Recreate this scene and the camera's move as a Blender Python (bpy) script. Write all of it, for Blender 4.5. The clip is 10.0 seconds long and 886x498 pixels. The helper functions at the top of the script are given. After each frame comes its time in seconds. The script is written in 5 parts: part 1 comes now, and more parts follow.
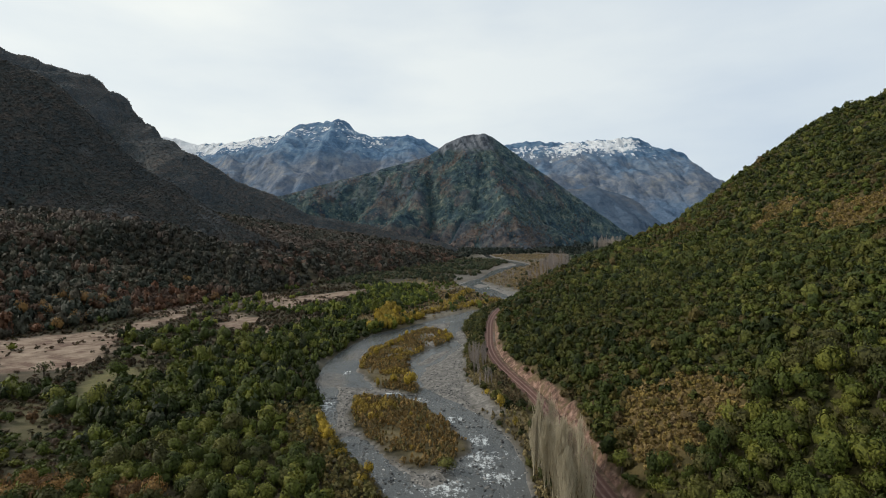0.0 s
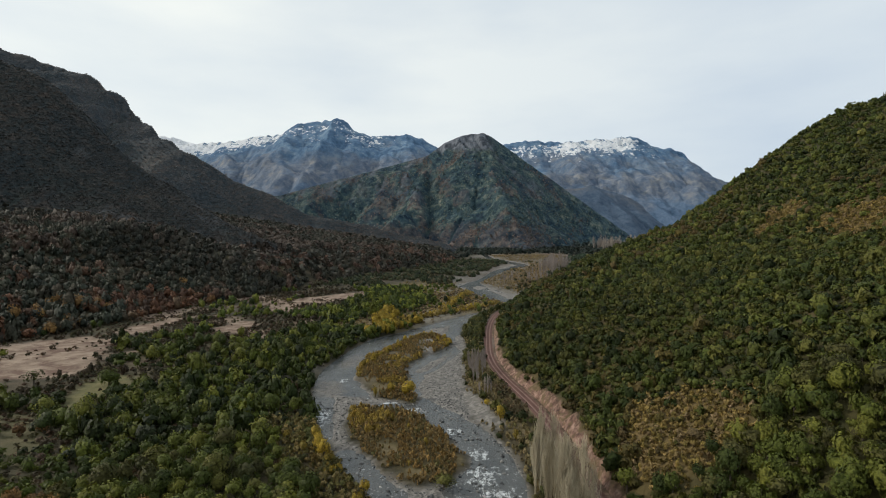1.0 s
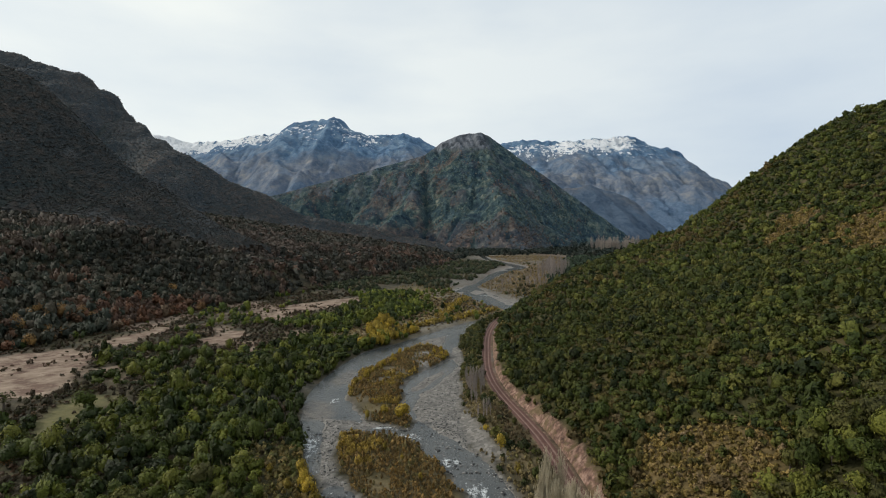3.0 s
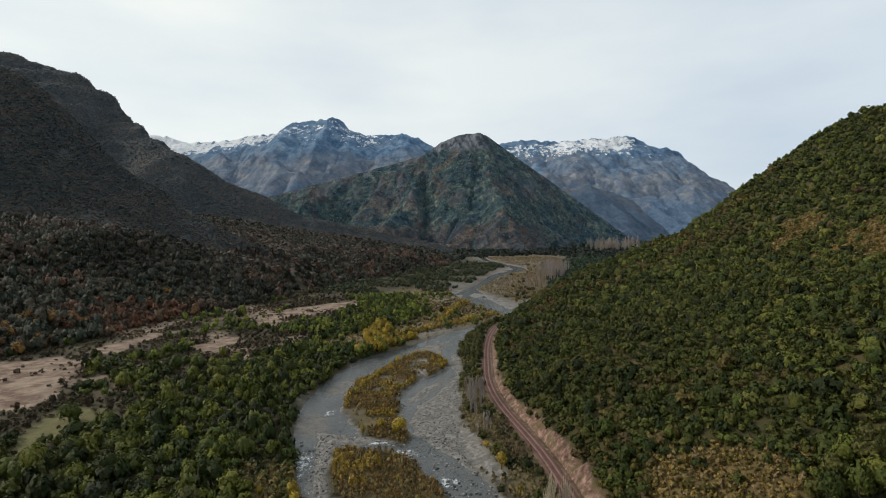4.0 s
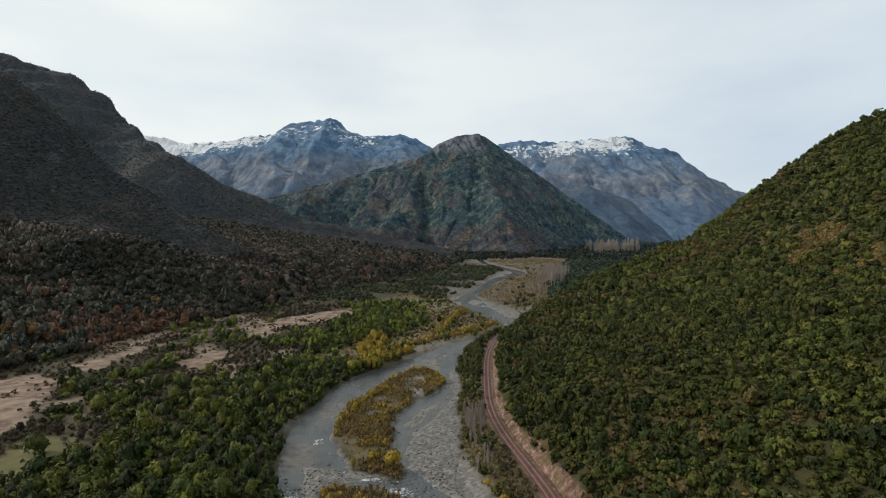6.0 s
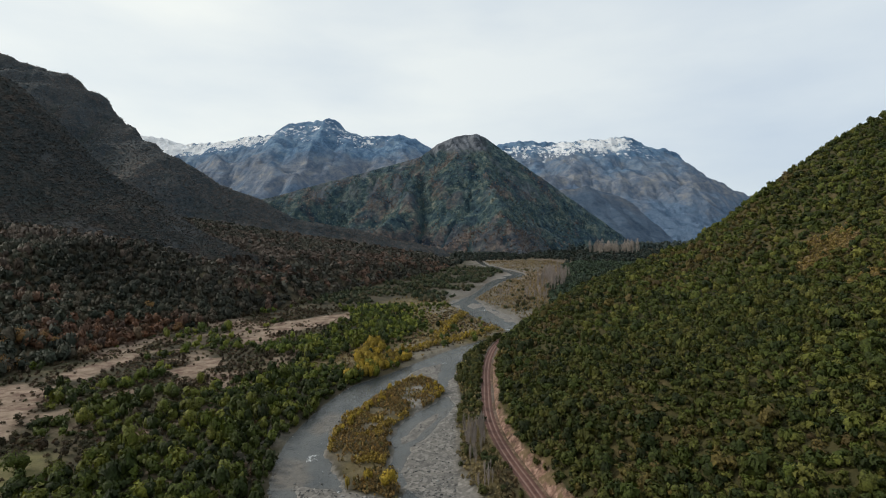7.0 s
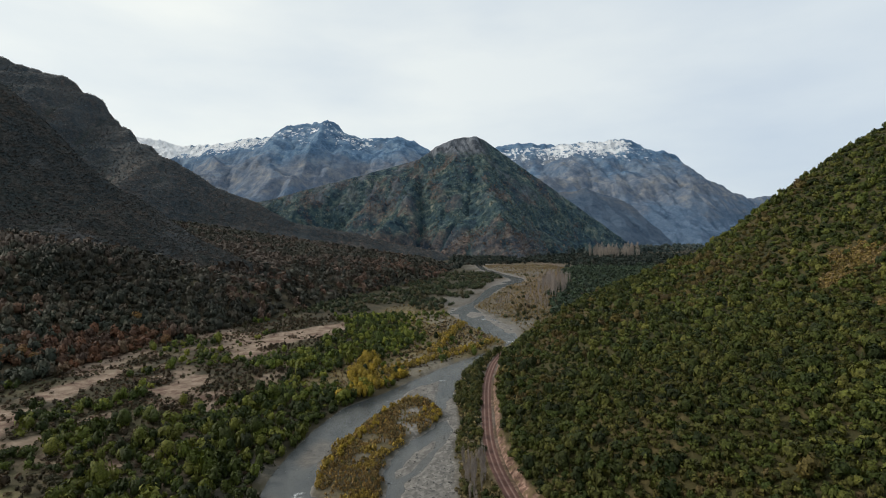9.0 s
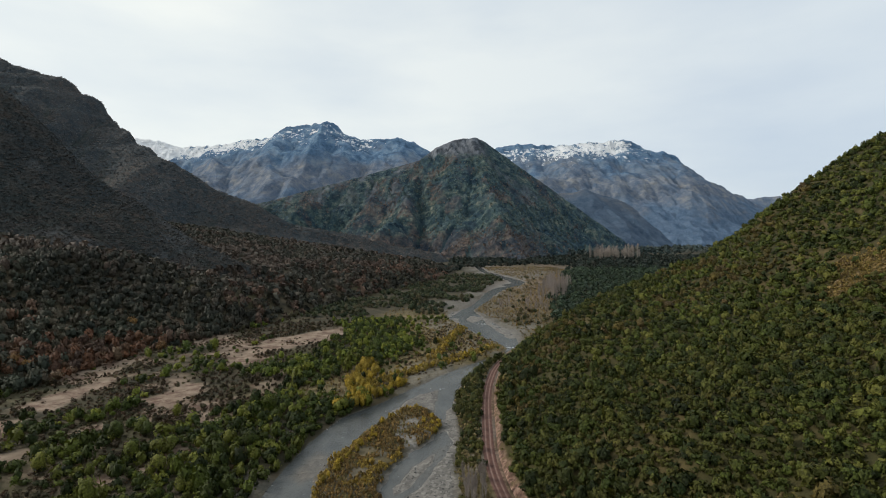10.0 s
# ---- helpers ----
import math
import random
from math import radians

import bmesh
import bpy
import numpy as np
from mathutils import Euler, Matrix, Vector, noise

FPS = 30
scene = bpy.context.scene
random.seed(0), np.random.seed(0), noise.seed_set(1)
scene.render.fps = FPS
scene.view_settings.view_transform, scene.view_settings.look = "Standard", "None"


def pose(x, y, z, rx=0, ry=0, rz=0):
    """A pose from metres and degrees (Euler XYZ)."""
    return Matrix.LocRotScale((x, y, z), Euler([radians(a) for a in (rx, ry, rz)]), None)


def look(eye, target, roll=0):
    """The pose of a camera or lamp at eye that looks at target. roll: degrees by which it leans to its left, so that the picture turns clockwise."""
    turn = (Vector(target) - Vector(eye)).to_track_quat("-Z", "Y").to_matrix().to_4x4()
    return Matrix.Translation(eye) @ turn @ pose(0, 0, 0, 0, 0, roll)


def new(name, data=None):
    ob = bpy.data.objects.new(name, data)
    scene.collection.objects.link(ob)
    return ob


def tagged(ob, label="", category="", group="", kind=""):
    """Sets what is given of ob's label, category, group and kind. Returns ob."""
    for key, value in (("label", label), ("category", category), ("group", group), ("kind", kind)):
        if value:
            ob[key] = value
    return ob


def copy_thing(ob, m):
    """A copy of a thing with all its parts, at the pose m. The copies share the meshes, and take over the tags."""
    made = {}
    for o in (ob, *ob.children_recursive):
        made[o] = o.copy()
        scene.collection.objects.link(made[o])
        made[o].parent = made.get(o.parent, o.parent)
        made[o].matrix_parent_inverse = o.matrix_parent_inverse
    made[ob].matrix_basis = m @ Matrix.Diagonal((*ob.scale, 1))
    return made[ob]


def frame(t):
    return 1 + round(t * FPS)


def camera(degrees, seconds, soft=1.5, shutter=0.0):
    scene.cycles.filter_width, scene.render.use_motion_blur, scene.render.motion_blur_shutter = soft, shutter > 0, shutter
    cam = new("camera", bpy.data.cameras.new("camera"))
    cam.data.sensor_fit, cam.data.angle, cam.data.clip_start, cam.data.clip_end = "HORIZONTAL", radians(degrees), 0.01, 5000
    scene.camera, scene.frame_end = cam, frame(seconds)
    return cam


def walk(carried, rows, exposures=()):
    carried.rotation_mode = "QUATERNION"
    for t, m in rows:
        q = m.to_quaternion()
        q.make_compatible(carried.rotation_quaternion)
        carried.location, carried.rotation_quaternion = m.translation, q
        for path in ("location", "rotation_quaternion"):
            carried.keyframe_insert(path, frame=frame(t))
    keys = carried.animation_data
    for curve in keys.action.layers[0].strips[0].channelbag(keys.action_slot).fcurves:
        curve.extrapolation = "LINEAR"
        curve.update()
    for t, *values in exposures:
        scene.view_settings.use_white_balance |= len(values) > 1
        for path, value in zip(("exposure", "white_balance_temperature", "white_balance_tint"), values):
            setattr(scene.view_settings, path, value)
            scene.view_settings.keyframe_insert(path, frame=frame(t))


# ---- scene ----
cam = camera(84.1, 10.0, soft=0.95)
METRES, EYE, TILT, LEAN, TURN = 58.0, 53.0, -2.0, 0.0, 0.0
ROWS = [
    (0.0, 0.0, 0.0, 0.0, -0.0, 0.0, -0.0),
    (0.5, 0.0007, 0.0276, 0.0201, -0.06, -0.05, -0.0),
    (1.0, 0.0012, 0.0608, 0.0403, -0.14, -0.09, -0.0),
    (1.5, 0.0022, 0.0985, 0.0605, -0.22, -0.15, -0.0),
    (2.0, 0.0035, 0.1392, 0.0808, -0.29, -0.2, -0.01),
    (2.5, 0.0051, 0.1827, 0.1012, -0.38, -0.22, 0.0),
    (4.0, 0.0113, 0.323, 0.1637, -0.58, -0.23, 0.07),
    (4.5, 0.0134, 0.3722, 0.1844, -0.64, -0.22, 0.1),
    (5.0, 0.015, 0.4216, 0.2061, -0.71, -0.21, 0.12),
    (5.5, 0.0178, 0.4722, 0.2272, -0.74, -0.2, 0.14),
    (7.0, 0.0255, 0.6254, 0.2909, -0.87, -0.18, 0.18),
    (7.5, 0.0284, 0.6772, 0.3116, -0.92, -0.17, 0.18),
    (8.0, 0.0308, 0.7291, 0.3325, -0.95, -0.16, 0.17),
    (8.5, 0.0335, 0.7811, 0.3533, -0.98, -0.15, 0.17),
    (9.0, 0.0362, 0.8321, 0.3751, -1.01, 0.02, 0.18),
    (9.5, 0.0387, 0.8741, 0.3968, -1.02, 0.05, 0.2),
    (10.0, 0.041, 0.9057, 0.4173, -1.03, 0.11, 0.22),
]
walk(cam, [(t, pose(0, 0, EYE, TILT, LEAN, TURN) @ pose(METRES * x, METRES * y, METRES * z, 90 + pitch, roll, yaw)) for t, x, y, z, yaw, pitch, roll in ROWS])

# ---- light: a thin overcast, with a weak low sun from the side of the western ridge ----
SUN_ELEV, SUN_FROM = 31.0, (-0.975, 0.22)          # degrees; plan direction towards the sun
world = bpy.data.worlds.new("overcast_sky")
scene.world = world
world.use_nodes = True
wn, wl = world.node_tree.nodes, world.node_tree.links
wn.clear()
w_out = wn.new("ShaderNodeOutputWorld")
w_bg = wn.new("ShaderNodeBackground")
w_sky = wn.new("ShaderNodeTexSky")
w_sky.sky_type, w_sky.sun_disc = "NISHITA", False
w_sky.sun_elevation, w_sky.sun_rotation = radians(SUN_ELEV), math.atan2(SUN_FROM[0], SUN_FROM[1])
w_co = wn.new("ShaderNodeTexCoord")
w_map = wn.new("ShaderNodeMapping")
w_map.inputs["Scale"].default_value = (1.0, 1.0, 3.2)
w_map.inputs["Rotation"].default_value = (0.0, radians(10), radians(205))
w_noise = wn.new("ShaderNodeTexNoise")
w_noise.inputs["Scale"].default_value, w_noise.inputs["Detail"].default_value = 1.7, 6.0
w_noise.inputs["Roughness"].default_value = 0.5
w_ramp = wn.new("ShaderNodeValToRGB")
w_ramp.color_ramp.elements[0].position, w_ramp.color_ramp.elements[0].color = 0.30, (0.675, 0.75, 0.815, 1)
w_ramp.color_ramp.elements[1].position, w_ramp.color_ramp.elements[1].color = 0.62, (0.88, 0.92, 0.905, 1)
w_dim = wn.new("ShaderNodeMixRGB")
w_dim.blend_type, w_dim.inputs[0].default_value = "MULTIPLY", 1.0
w_dim.inputs[2].default_value = (0.10, 0.10, 0.10, 1)
w_mix = wn.new("ShaderNodeMixRGB")
w_mix.inputs[0].default_value = 0.9
wl.new(w_co.outputs["Generated"], w_map.inputs[0])
wl.new(w_map.outputs[0], w_noise.inputs["Vector"])
wl.new(w_noise.outputs[0], w_ramp.inputs[0])
wl.new(w_sky.outputs[0], w_dim.inputs[1])
wl.new(w_dim.outputs[0], w_mix.inputs[1])
wl.new(w_ramp.outputs[0], w_mix.inputs[2])
w_side = wn.new("ShaderNodeSeparateXYZ")
w_east = wn.new("ShaderNodeValToRGB")
w_half = wn.new("ShaderNodeMath")
w_half.operation = "MULTIPLY_ADD"
w_half.inputs[1].default_value, w_half.inputs[2].default_value = 0.5, 0.5
w_east.color_ramp.elements[0].position, w_east.color_ramp.elements[0].color = 0.2, (1.14, 1.12, 1.07, 1)
w_east.color_ramp.elements[1].position, w_east.color_ramp.elements[1].color = 0.82, (0.86, 0.905, 0.97, 1)
w_thin = wn.new("ShaderNodeMixRGB")
w_thin.blend_type, w_thin.inputs[0].default_value = "MULTIPLY", 1.0
wl.new(w_co.outputs["Generated"], w_side.inputs[0])
wl.new(w_side.outputs["X"], w_half.inputs[0])
wl.new(w_half.outputs[0], w_east.inputs[0])
wl.new(w_mix.outputs[0], w_thin.inputs[1])
wl.new(w_east.outputs[0], w_thin.inputs[2])
wl.new(w_thin.outputs[0], w_bg.inputs[0])
wl.new(w_bg.outputs[0], w_out.inputs[0])
w_bg.inputs[1].default_value = 1.0

sun = new("sun", bpy.data.lights.new("sun", "SUN"))
sun.data.energy, sun.data.angle, sun.data.color = 2.3, radians(2.5), (1.0, 0.93, 0.82)
sun.matrix_world = look((0, 0, 0), (-SUN_FROM[0] * math.cos(radians(SUN_ELEV)), -SUN_FROM[1] * math.cos(radians(SUN_ELEV)), -math.sin(radians(SUN_ELEV))))
sun.location = (0, 0, 900)

# ---- small tools ----
rng = np.random.default_rng(7)


def hash2(ix, iy, seed):
    n = (ix.astype(np.int64) * 374761393 + iy.astype(np.int64) * 668265263 + seed * 974634777) & 0x7FFFFFFF
    n = ((n ^ (n >> 13)) * 1274126177) & 0x7FFFFFFF
    return ((n ^ (n >> 16)) & 0xFFFF) / 65535.0


def vnoise(x, y, seed=0):
    x, y = np.asarray(x, float), np.asarray(y, float)
    ix, iy = np.floor(x), np.floor(y)
    fx, fy = x - ix, y - iy
    fx, fy = fx * fx * (3 - 2 * fx), fy * fy * (3 - 2 * fy)
    a, b = hash2(ix, iy, seed), hash2(ix + 1, iy, seed)
    c, d = hash2(ix, iy + 1, seed), hash2(ix + 1, iy + 1, seed)
    return (a + (b - a) * fx) * (1 - fy) + (c + (d - c) * fx) * fy


def fbm(x, y, size, octaves=4, seed=0, ridged=False):
    total, amp, norm = 0.0, 1.0, 0.0
    x, y = np.asarray(x, float) / size, np.asarray(y, float) / size
    for k in range(octaves):
        v = vnoise(x + 17.3 * k, y - 9.1 * k, seed + k)
        total = total + amp * (1 - abs(2 * v - 1) if ridged else v)
        norm += amp
        amp *= 0.5
        x, y = 2.03 * x + 0.4 * y, 2.03 * y - 0.4 * x
    return total / norm


def smooth(a, b, v):
    u = np.clip((np.asarray(v, float) - a) / (b - a), 0, 1)
    return u * u * (3 - 2 * u)


def bend(y, knots, soft=8.0):
    """A softly rounded line through knots (y, value)."""
    ky, kv = np.array(knots, float).T
    return sum(np.interp(np.asarray(y, float) + soft * s, ky, kv) for s in (-1, -0.5, 0, 0.5, 1)) / 5


def inside(x, y, ring):
    """Signed distance to a closed ring, positive inside."""
    x, y = np.asarray(x, float), np.asarray(y, float)
    best, odd = np.full(x.shape, 1e9), np.zeros(x.shape, bool)
    for (ax, ay), (bx, by) in zip(ring, ring[1:] + ring[:1]):
        dx, dy = bx - ax, by - ay
        u = np.clip(((x - ax) * dx + (y - ay) * dy) / (dx * dx + dy * dy), 0, 1)
        best = np.minimum(best, np.hypot(x - ax - u * dx, y - ay - u * dy))
        if dy:
            odd ^= ((ay > y) != (by > y)) & (x < ax + (y - ay) / dy * dx)
    return np.where(odd, best, -best)


def mesh_object(name, verts, faces, material, parent=None, colours=None, values=None, smooth_faces=False, normals=None):
    """One mesh object from arrays; faces all have the same number of corners."""
    verts, faces = np.asarray(verts, np.float32), np.asarray(faces, np.int32)
    me = bpy.data.meshes.new(name)
    n = faces.shape[1]
    me.vertices.add(len(verts))
    me.vertices.foreach_set("co", verts.ravel())
    me.loops.add(faces.size)
    me.loops.foreach_set("vertex_index", faces.ravel())
    me.polygons.add(len(faces))
    me.polygons.foreach_set("loop_start", np.arange(0, faces.size, n, dtype=np.int32))
    if smooth_faces:
        me.polygons.foreach_set("use_smooth", np.ones(len(faces), bool))
    for key, data in (colours or {}).items():
        at = me.attributes.new(key, "FLOAT_COLOR", "POINT")
        at.data.foreach_set("color", np.c_[data, np.ones(len(data))].astype(np.float32).ravel())
    for key, data in (values or {}).items():
        at = me.attributes.new(key, "FLOAT", "POINT")
        at.data.foreach_set("value", np.asarray(data, np.float32).ravel())
    if normals is not None:
        at = me.attributes.new("custom_normal", "FLOAT_VECTOR", "POINT")
        at.data.foreach_set("vector", np.asarray(normals, np.float32).ravel())
    me.update()
    me.materials.append(material)
    ob = new(name, me)
    ob.parent = parent
    return ob


def grid_faces(rows, cols):
    i = np.arange(rows * cols).reshape(rows, cols)
    return np.stack([i[:-1, :-1], i[:-1, 1:], i[1:, 1:], i[1:, :-1]], -1).reshape(-1, 4)


def part(name, bm, material, parent, label=""):
    me = bpy.data.meshes.new(name)
    bm.to_mesh(me)
    bm.free()
    me.materials.append(material)
    ob = new(name, me)
    ob.parent = parent
    return tagged(ob, label)


# ---- materials ----
class Nodes:
    """A material's node tree with short calls."""

    def __init__(self, name, rough=0.9):
        self.m = bpy.data.materials.new(name)
        self.m.use_nodes = True
        self.t = self.m.node_tree
        self.b = self.t.nodes["Principled BSDF"]
        self.b.inputs["Roughness"].default_value = rough
        self.b.inputs["Specular IOR Level"].default_value = 0.25
        self.geo = None

    def put(self, socket, v):
        if isinstance(v, bpy.types.NodeSocket):
            self.t.links.new(v, socket)
        elif isinstance(v, tuple) and len(v) == 3 and socket.type == "RGBA":
            socket.default_value = (*v, 1)
        else:
            socket.default_value = v

    def place(self, scale=(1, 1, 1)):
        if not self.geo:
            self.geo = self.t.nodes.new("ShaderNodeNewGeometry")
        n = self.t.nodes.new("ShaderNodeMapping")
        n.inputs["Scale"].default_value = scale
        self.t.links.new(self.geo.outputs["Position"], n.inputs[0])
        return n.outputs[0]

    def noise(self, size, detail=4.0, stretch=(1, 1, 1), rough=0.55):
        n = self.t.nodes.new("ShaderNodeTexNoise")
        n.inputs["Scale"].default_value = 1.0
        n.inputs["Detail"].default_value, n.inputs["Roughness"].default_value = detail, rough
        self.put(n.inputs["Vector"], self.place(tuple(s / size for s in stretch)))
        return n.outputs[0]

    def cells(self, size, out="Distance"):
        n = self.t.nodes.new("ShaderNodeTexVoronoi")
        n.inputs["Scale"].default_value = 1.0
        self.put(n.inputs["Vector"], self.place((1 / size,) * 3))
        return n.outputs[out]

    def ramp(self, v, *stops):
        n = self.t.nodes.new("ShaderNodeValToRGB")
        e = n.color_ramp.elements
        while len(e) < len(stops):
            e.new(0.5)
        for k, (p, c) in enumerate(stops):
            e[k].position = p
            e[k].color = (*c, 1) if isinstance(c, tuple) else (c, c, c, 1)
        self.put(n.inputs[0], v)
        return n.outputs[0]

    def mix(self, f, a, b, how="MIX"):
        n = self.t.nodes.new("ShaderNodeMixRGB")
        n.blend_type = how
        for s, v in zip(n.inputs, (f, a, b)):
            self.put(s, v)
        return n.outputs[0]

    def sum(self, how, a, b):
        n = self.t.nodes.new("ShaderNodeMath")
        n.operation = how
        self.put(n.inputs[0], a)
        self.put(n.inputs[1], b)
        return n.outputs[0]

    def attr(self, key, out="Fac"):
        n = self.t.nodes.new("ShaderNodeAttribute")
        n.attribute_name = key
        return n.outputs[out]

    def height(self):
        n = self.t.nodes.new("ShaderNodeSeparateXYZ")
        self.put(n.inputs[0], self.place())
        return n.outputs["Z"]

    def random(self):
        return self.t.nodes.new("ShaderNodeObjectInfo").outputs["Random"]

    def thin(self, colour, share):
        """Lets part of the light pass through, as leaves do."""
        s = self.t.nodes.new("ShaderNodeBsdfTranslucent")
        x = self.t.nodes.new("ShaderNodeMixShader")
        self.put(s.inputs["Color"], colour)
        x.inputs[0].default_value = share
        self.t.links.new(self.b.outputs[0], x.inputs[1])
        self.t.links.new(s.outputs[0], x.inputs[2])
        self.t.links.new(x.outputs[0], self.t.nodes["Material Output"].inputs["Surface"])

    def done(self, colour, bump=None, strength=0.5, distance=0.2):
        self.put(self.b.inputs["Base Color"], colour)
        if bump is not None:
            n = self.t.nodes.new("ShaderNodeBump")
            n.inputs["Strength"].default_value, n.inputs["Distance"].default_value = strength, distance
            self.put(n.inputs["Height"], bump)
            self.t.links.new(n.outputs[0], self.b.inputs["Normal"])
        return self.m


SCARP_W = [(-400, 0.2), (60, 0.18), (100, 0.22), (130, 0.42), (155, 0.42), (180, 0.32), (220, 0.3), (300, 0.22), (340, 0.1), (600, 0.1)]


def ground_material():
    n = Nodes("valley_ground")
    scrub = n.ramp(n.noise(9, 6), (0.3, (0.018, 0.018, 0.010)), (0.5, (0.040, 0.034, 0.018)), (0.72, (0.082, 0.062, 0.038)))
    green = n.ramp(n.noise(4, 5), (0.3, (0.07, 0.07, 0.026)), (0.7, (0.15, 0.13, 0.055)))
    sand = n.ramp(n.noise(6, 7), (0.25, (0.12, 0.080, 0.058)), (0.5, (0.225, 0.166, 0.122)), (0.75, (0.31, 0.24, 0.18)))
    streak = n.ramp(n.noise(9, 9, (0.75, 1.1, 1), 0.72), (0.49, 0.0), (0.58, 0.9))
    sand = n.mix(streak, sand, (0.105, 0.060, 0.043))
    stones = n.ramp(n.cells(0.9, "Color"), (0.0, (0.060, 0.058, 0.056)), (0.5, (0.155, 0.146, 0.135)), (1.0, (0.33, 0.31, 0.285)))
    silt = n.ramp(n.noise(5, 6), (0.32, (0.066, 0.063, 0.058)), (0.5, (0.13, 0.12, 0.107)), (0.68, (0.21, 0.19, 0.165)))
    gravel = n.mix(0.55, silt, stones)
    pink = n.ramp(n.noise(1.6, 7), (0.34, (0.075, 0.042, 0.032)), (0.5, (0.175, 0.104, 0.078)), (0.66, (0.31, 0.205, 0.16)))
    c = n.mix(n.attr("meadow"), scrub, green)
    straw = n.ramp(n.noise(5, 7, rough=0.65), (0.3, (0.07, 0.058, 0.026)), (0.5, (0.14, 0.108, 0.048)), (0.72, (0.21, 0.165, 0.09)))
    c = n.mix(n.attr("straw"), c, straw)
    c = n.mix(n.attr("sand"), c, sand)
    c = n.mix(n.attr("scarp"), c, pink)
    c = n.mix(n.attr("gravel"), c, gravel)
    return n.done(c, n.noise(0.7, 4), 0.7, 0.35)


def hill_material():
    n = Nodes("hillside_soil")
    grass = n.ramp(n.noise(3.5, 6), (0.3, (0.05, 0.036, 0.014)), (0.5, (0.10, 0.072, 0.028)), (0.72, (0.17, 0.118, 0.055)))
    under = n.ramp(n.noise(5, 5), (0.3, (0.02, 0.021, 0.006)), (0.7, (0.06, 0.052, 0.018)))
    pink = n.ramp(n.noise(1.6, 7), (0.34, (0.075, 0.042, 0.032)), (0.5, (0.175, 0.104, 0.078)), (0.66, (0.31, 0.205, 0.16)))
    blocks = n.ramp(n.cells(1.1, "Color"), (0.0, 0.45), (1.0, 1.35))
    pink = n.mix(0.85, pink, n.mix(1.0, pink, blocks, "MULTIPLY"))
    pink = n.mix(n.ramp(n.noise(4, 6, rough=0.65), (0.5, 0.0), (0.6, 0.75)), pink, (0.10, 0.075, 0.034))
    c = n.mix(n.attr("bare"), under, grass)
    c = n.mix(n.attr("scarp"), c, pink)
    return n.done(c, n.noise(1.1, 5), 0.8, 0.5)


def slope_material(name, lift):
    """Wooded western slopes: brown beech scrub and dark evergreens; lift tints them for shade and blue haze."""
    n = Nodes(name)
    c = n.ramp(n.noise(11, 8, rough=0.7), (0.32, (0.020, 0.030, 0.032)), (0.46, (0.038, 0.044, 0.040)), (0.58, (0.068, 0.058, 0.046)), (0.72, (0.115, 0.080, 0.056)))
    big = n.ramp(n.noise(120, 4), (0.35, (0.7, 0.85, 0.95)), (0.65, (1.3, 1.15, 1.05)))
    c = n.mix(1.0, c, big, "MULTIPLY")
    c = n.mix(1.0, c, n.ramp(n.noise(3.2, 7, rough=0.7), (0.36, 0.4), (0.66, 1.6)), "MULTIPLY")
    rock = n.ramp(n.noise(16, 8, (1, 1, 0.3)), (0.35, (0.05, 0.055, 0.06)), (0.7, (0.15, 0.15, 0.15)))
    c = n.mix(1.0, c, lift, "MULTIPLY")
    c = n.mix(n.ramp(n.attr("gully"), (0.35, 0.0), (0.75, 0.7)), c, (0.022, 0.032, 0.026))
    c = n.mix(n.attr("rock"), c, rock)
    return n.done(c, n.noise(7, 7, rough=0.7), 1.0, 5.0)


def central_material():
    n = Nodes("forested_mountain")
    # blue-teal shift in these tones stands in for distance haze
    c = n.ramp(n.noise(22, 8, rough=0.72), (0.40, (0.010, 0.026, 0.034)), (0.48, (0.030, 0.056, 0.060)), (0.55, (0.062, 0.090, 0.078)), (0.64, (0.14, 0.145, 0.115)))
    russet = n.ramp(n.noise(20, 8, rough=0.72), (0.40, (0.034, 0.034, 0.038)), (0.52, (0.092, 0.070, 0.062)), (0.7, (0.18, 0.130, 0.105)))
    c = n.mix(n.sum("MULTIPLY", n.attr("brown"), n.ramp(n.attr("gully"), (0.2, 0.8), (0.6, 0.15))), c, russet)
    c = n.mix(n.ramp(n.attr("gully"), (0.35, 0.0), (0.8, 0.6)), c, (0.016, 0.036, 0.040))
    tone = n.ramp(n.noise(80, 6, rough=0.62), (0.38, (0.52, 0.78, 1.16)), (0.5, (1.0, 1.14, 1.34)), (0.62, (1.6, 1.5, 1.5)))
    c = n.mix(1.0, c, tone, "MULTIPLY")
    rock = n.ramp(n.noise(26, 9, (1, 1, 0.16)), (0.36, (0.026, 0.034, 0.046)), (0.48, (0.085, 0.097, 0.118)), (0.64, (0.20, 0.218, 0.25)))
    c = n.mix(n.attr("rock"), c, rock)
    return n.done(c, n.noise(14, 8, rough=0.75), 1.0, 12.0)


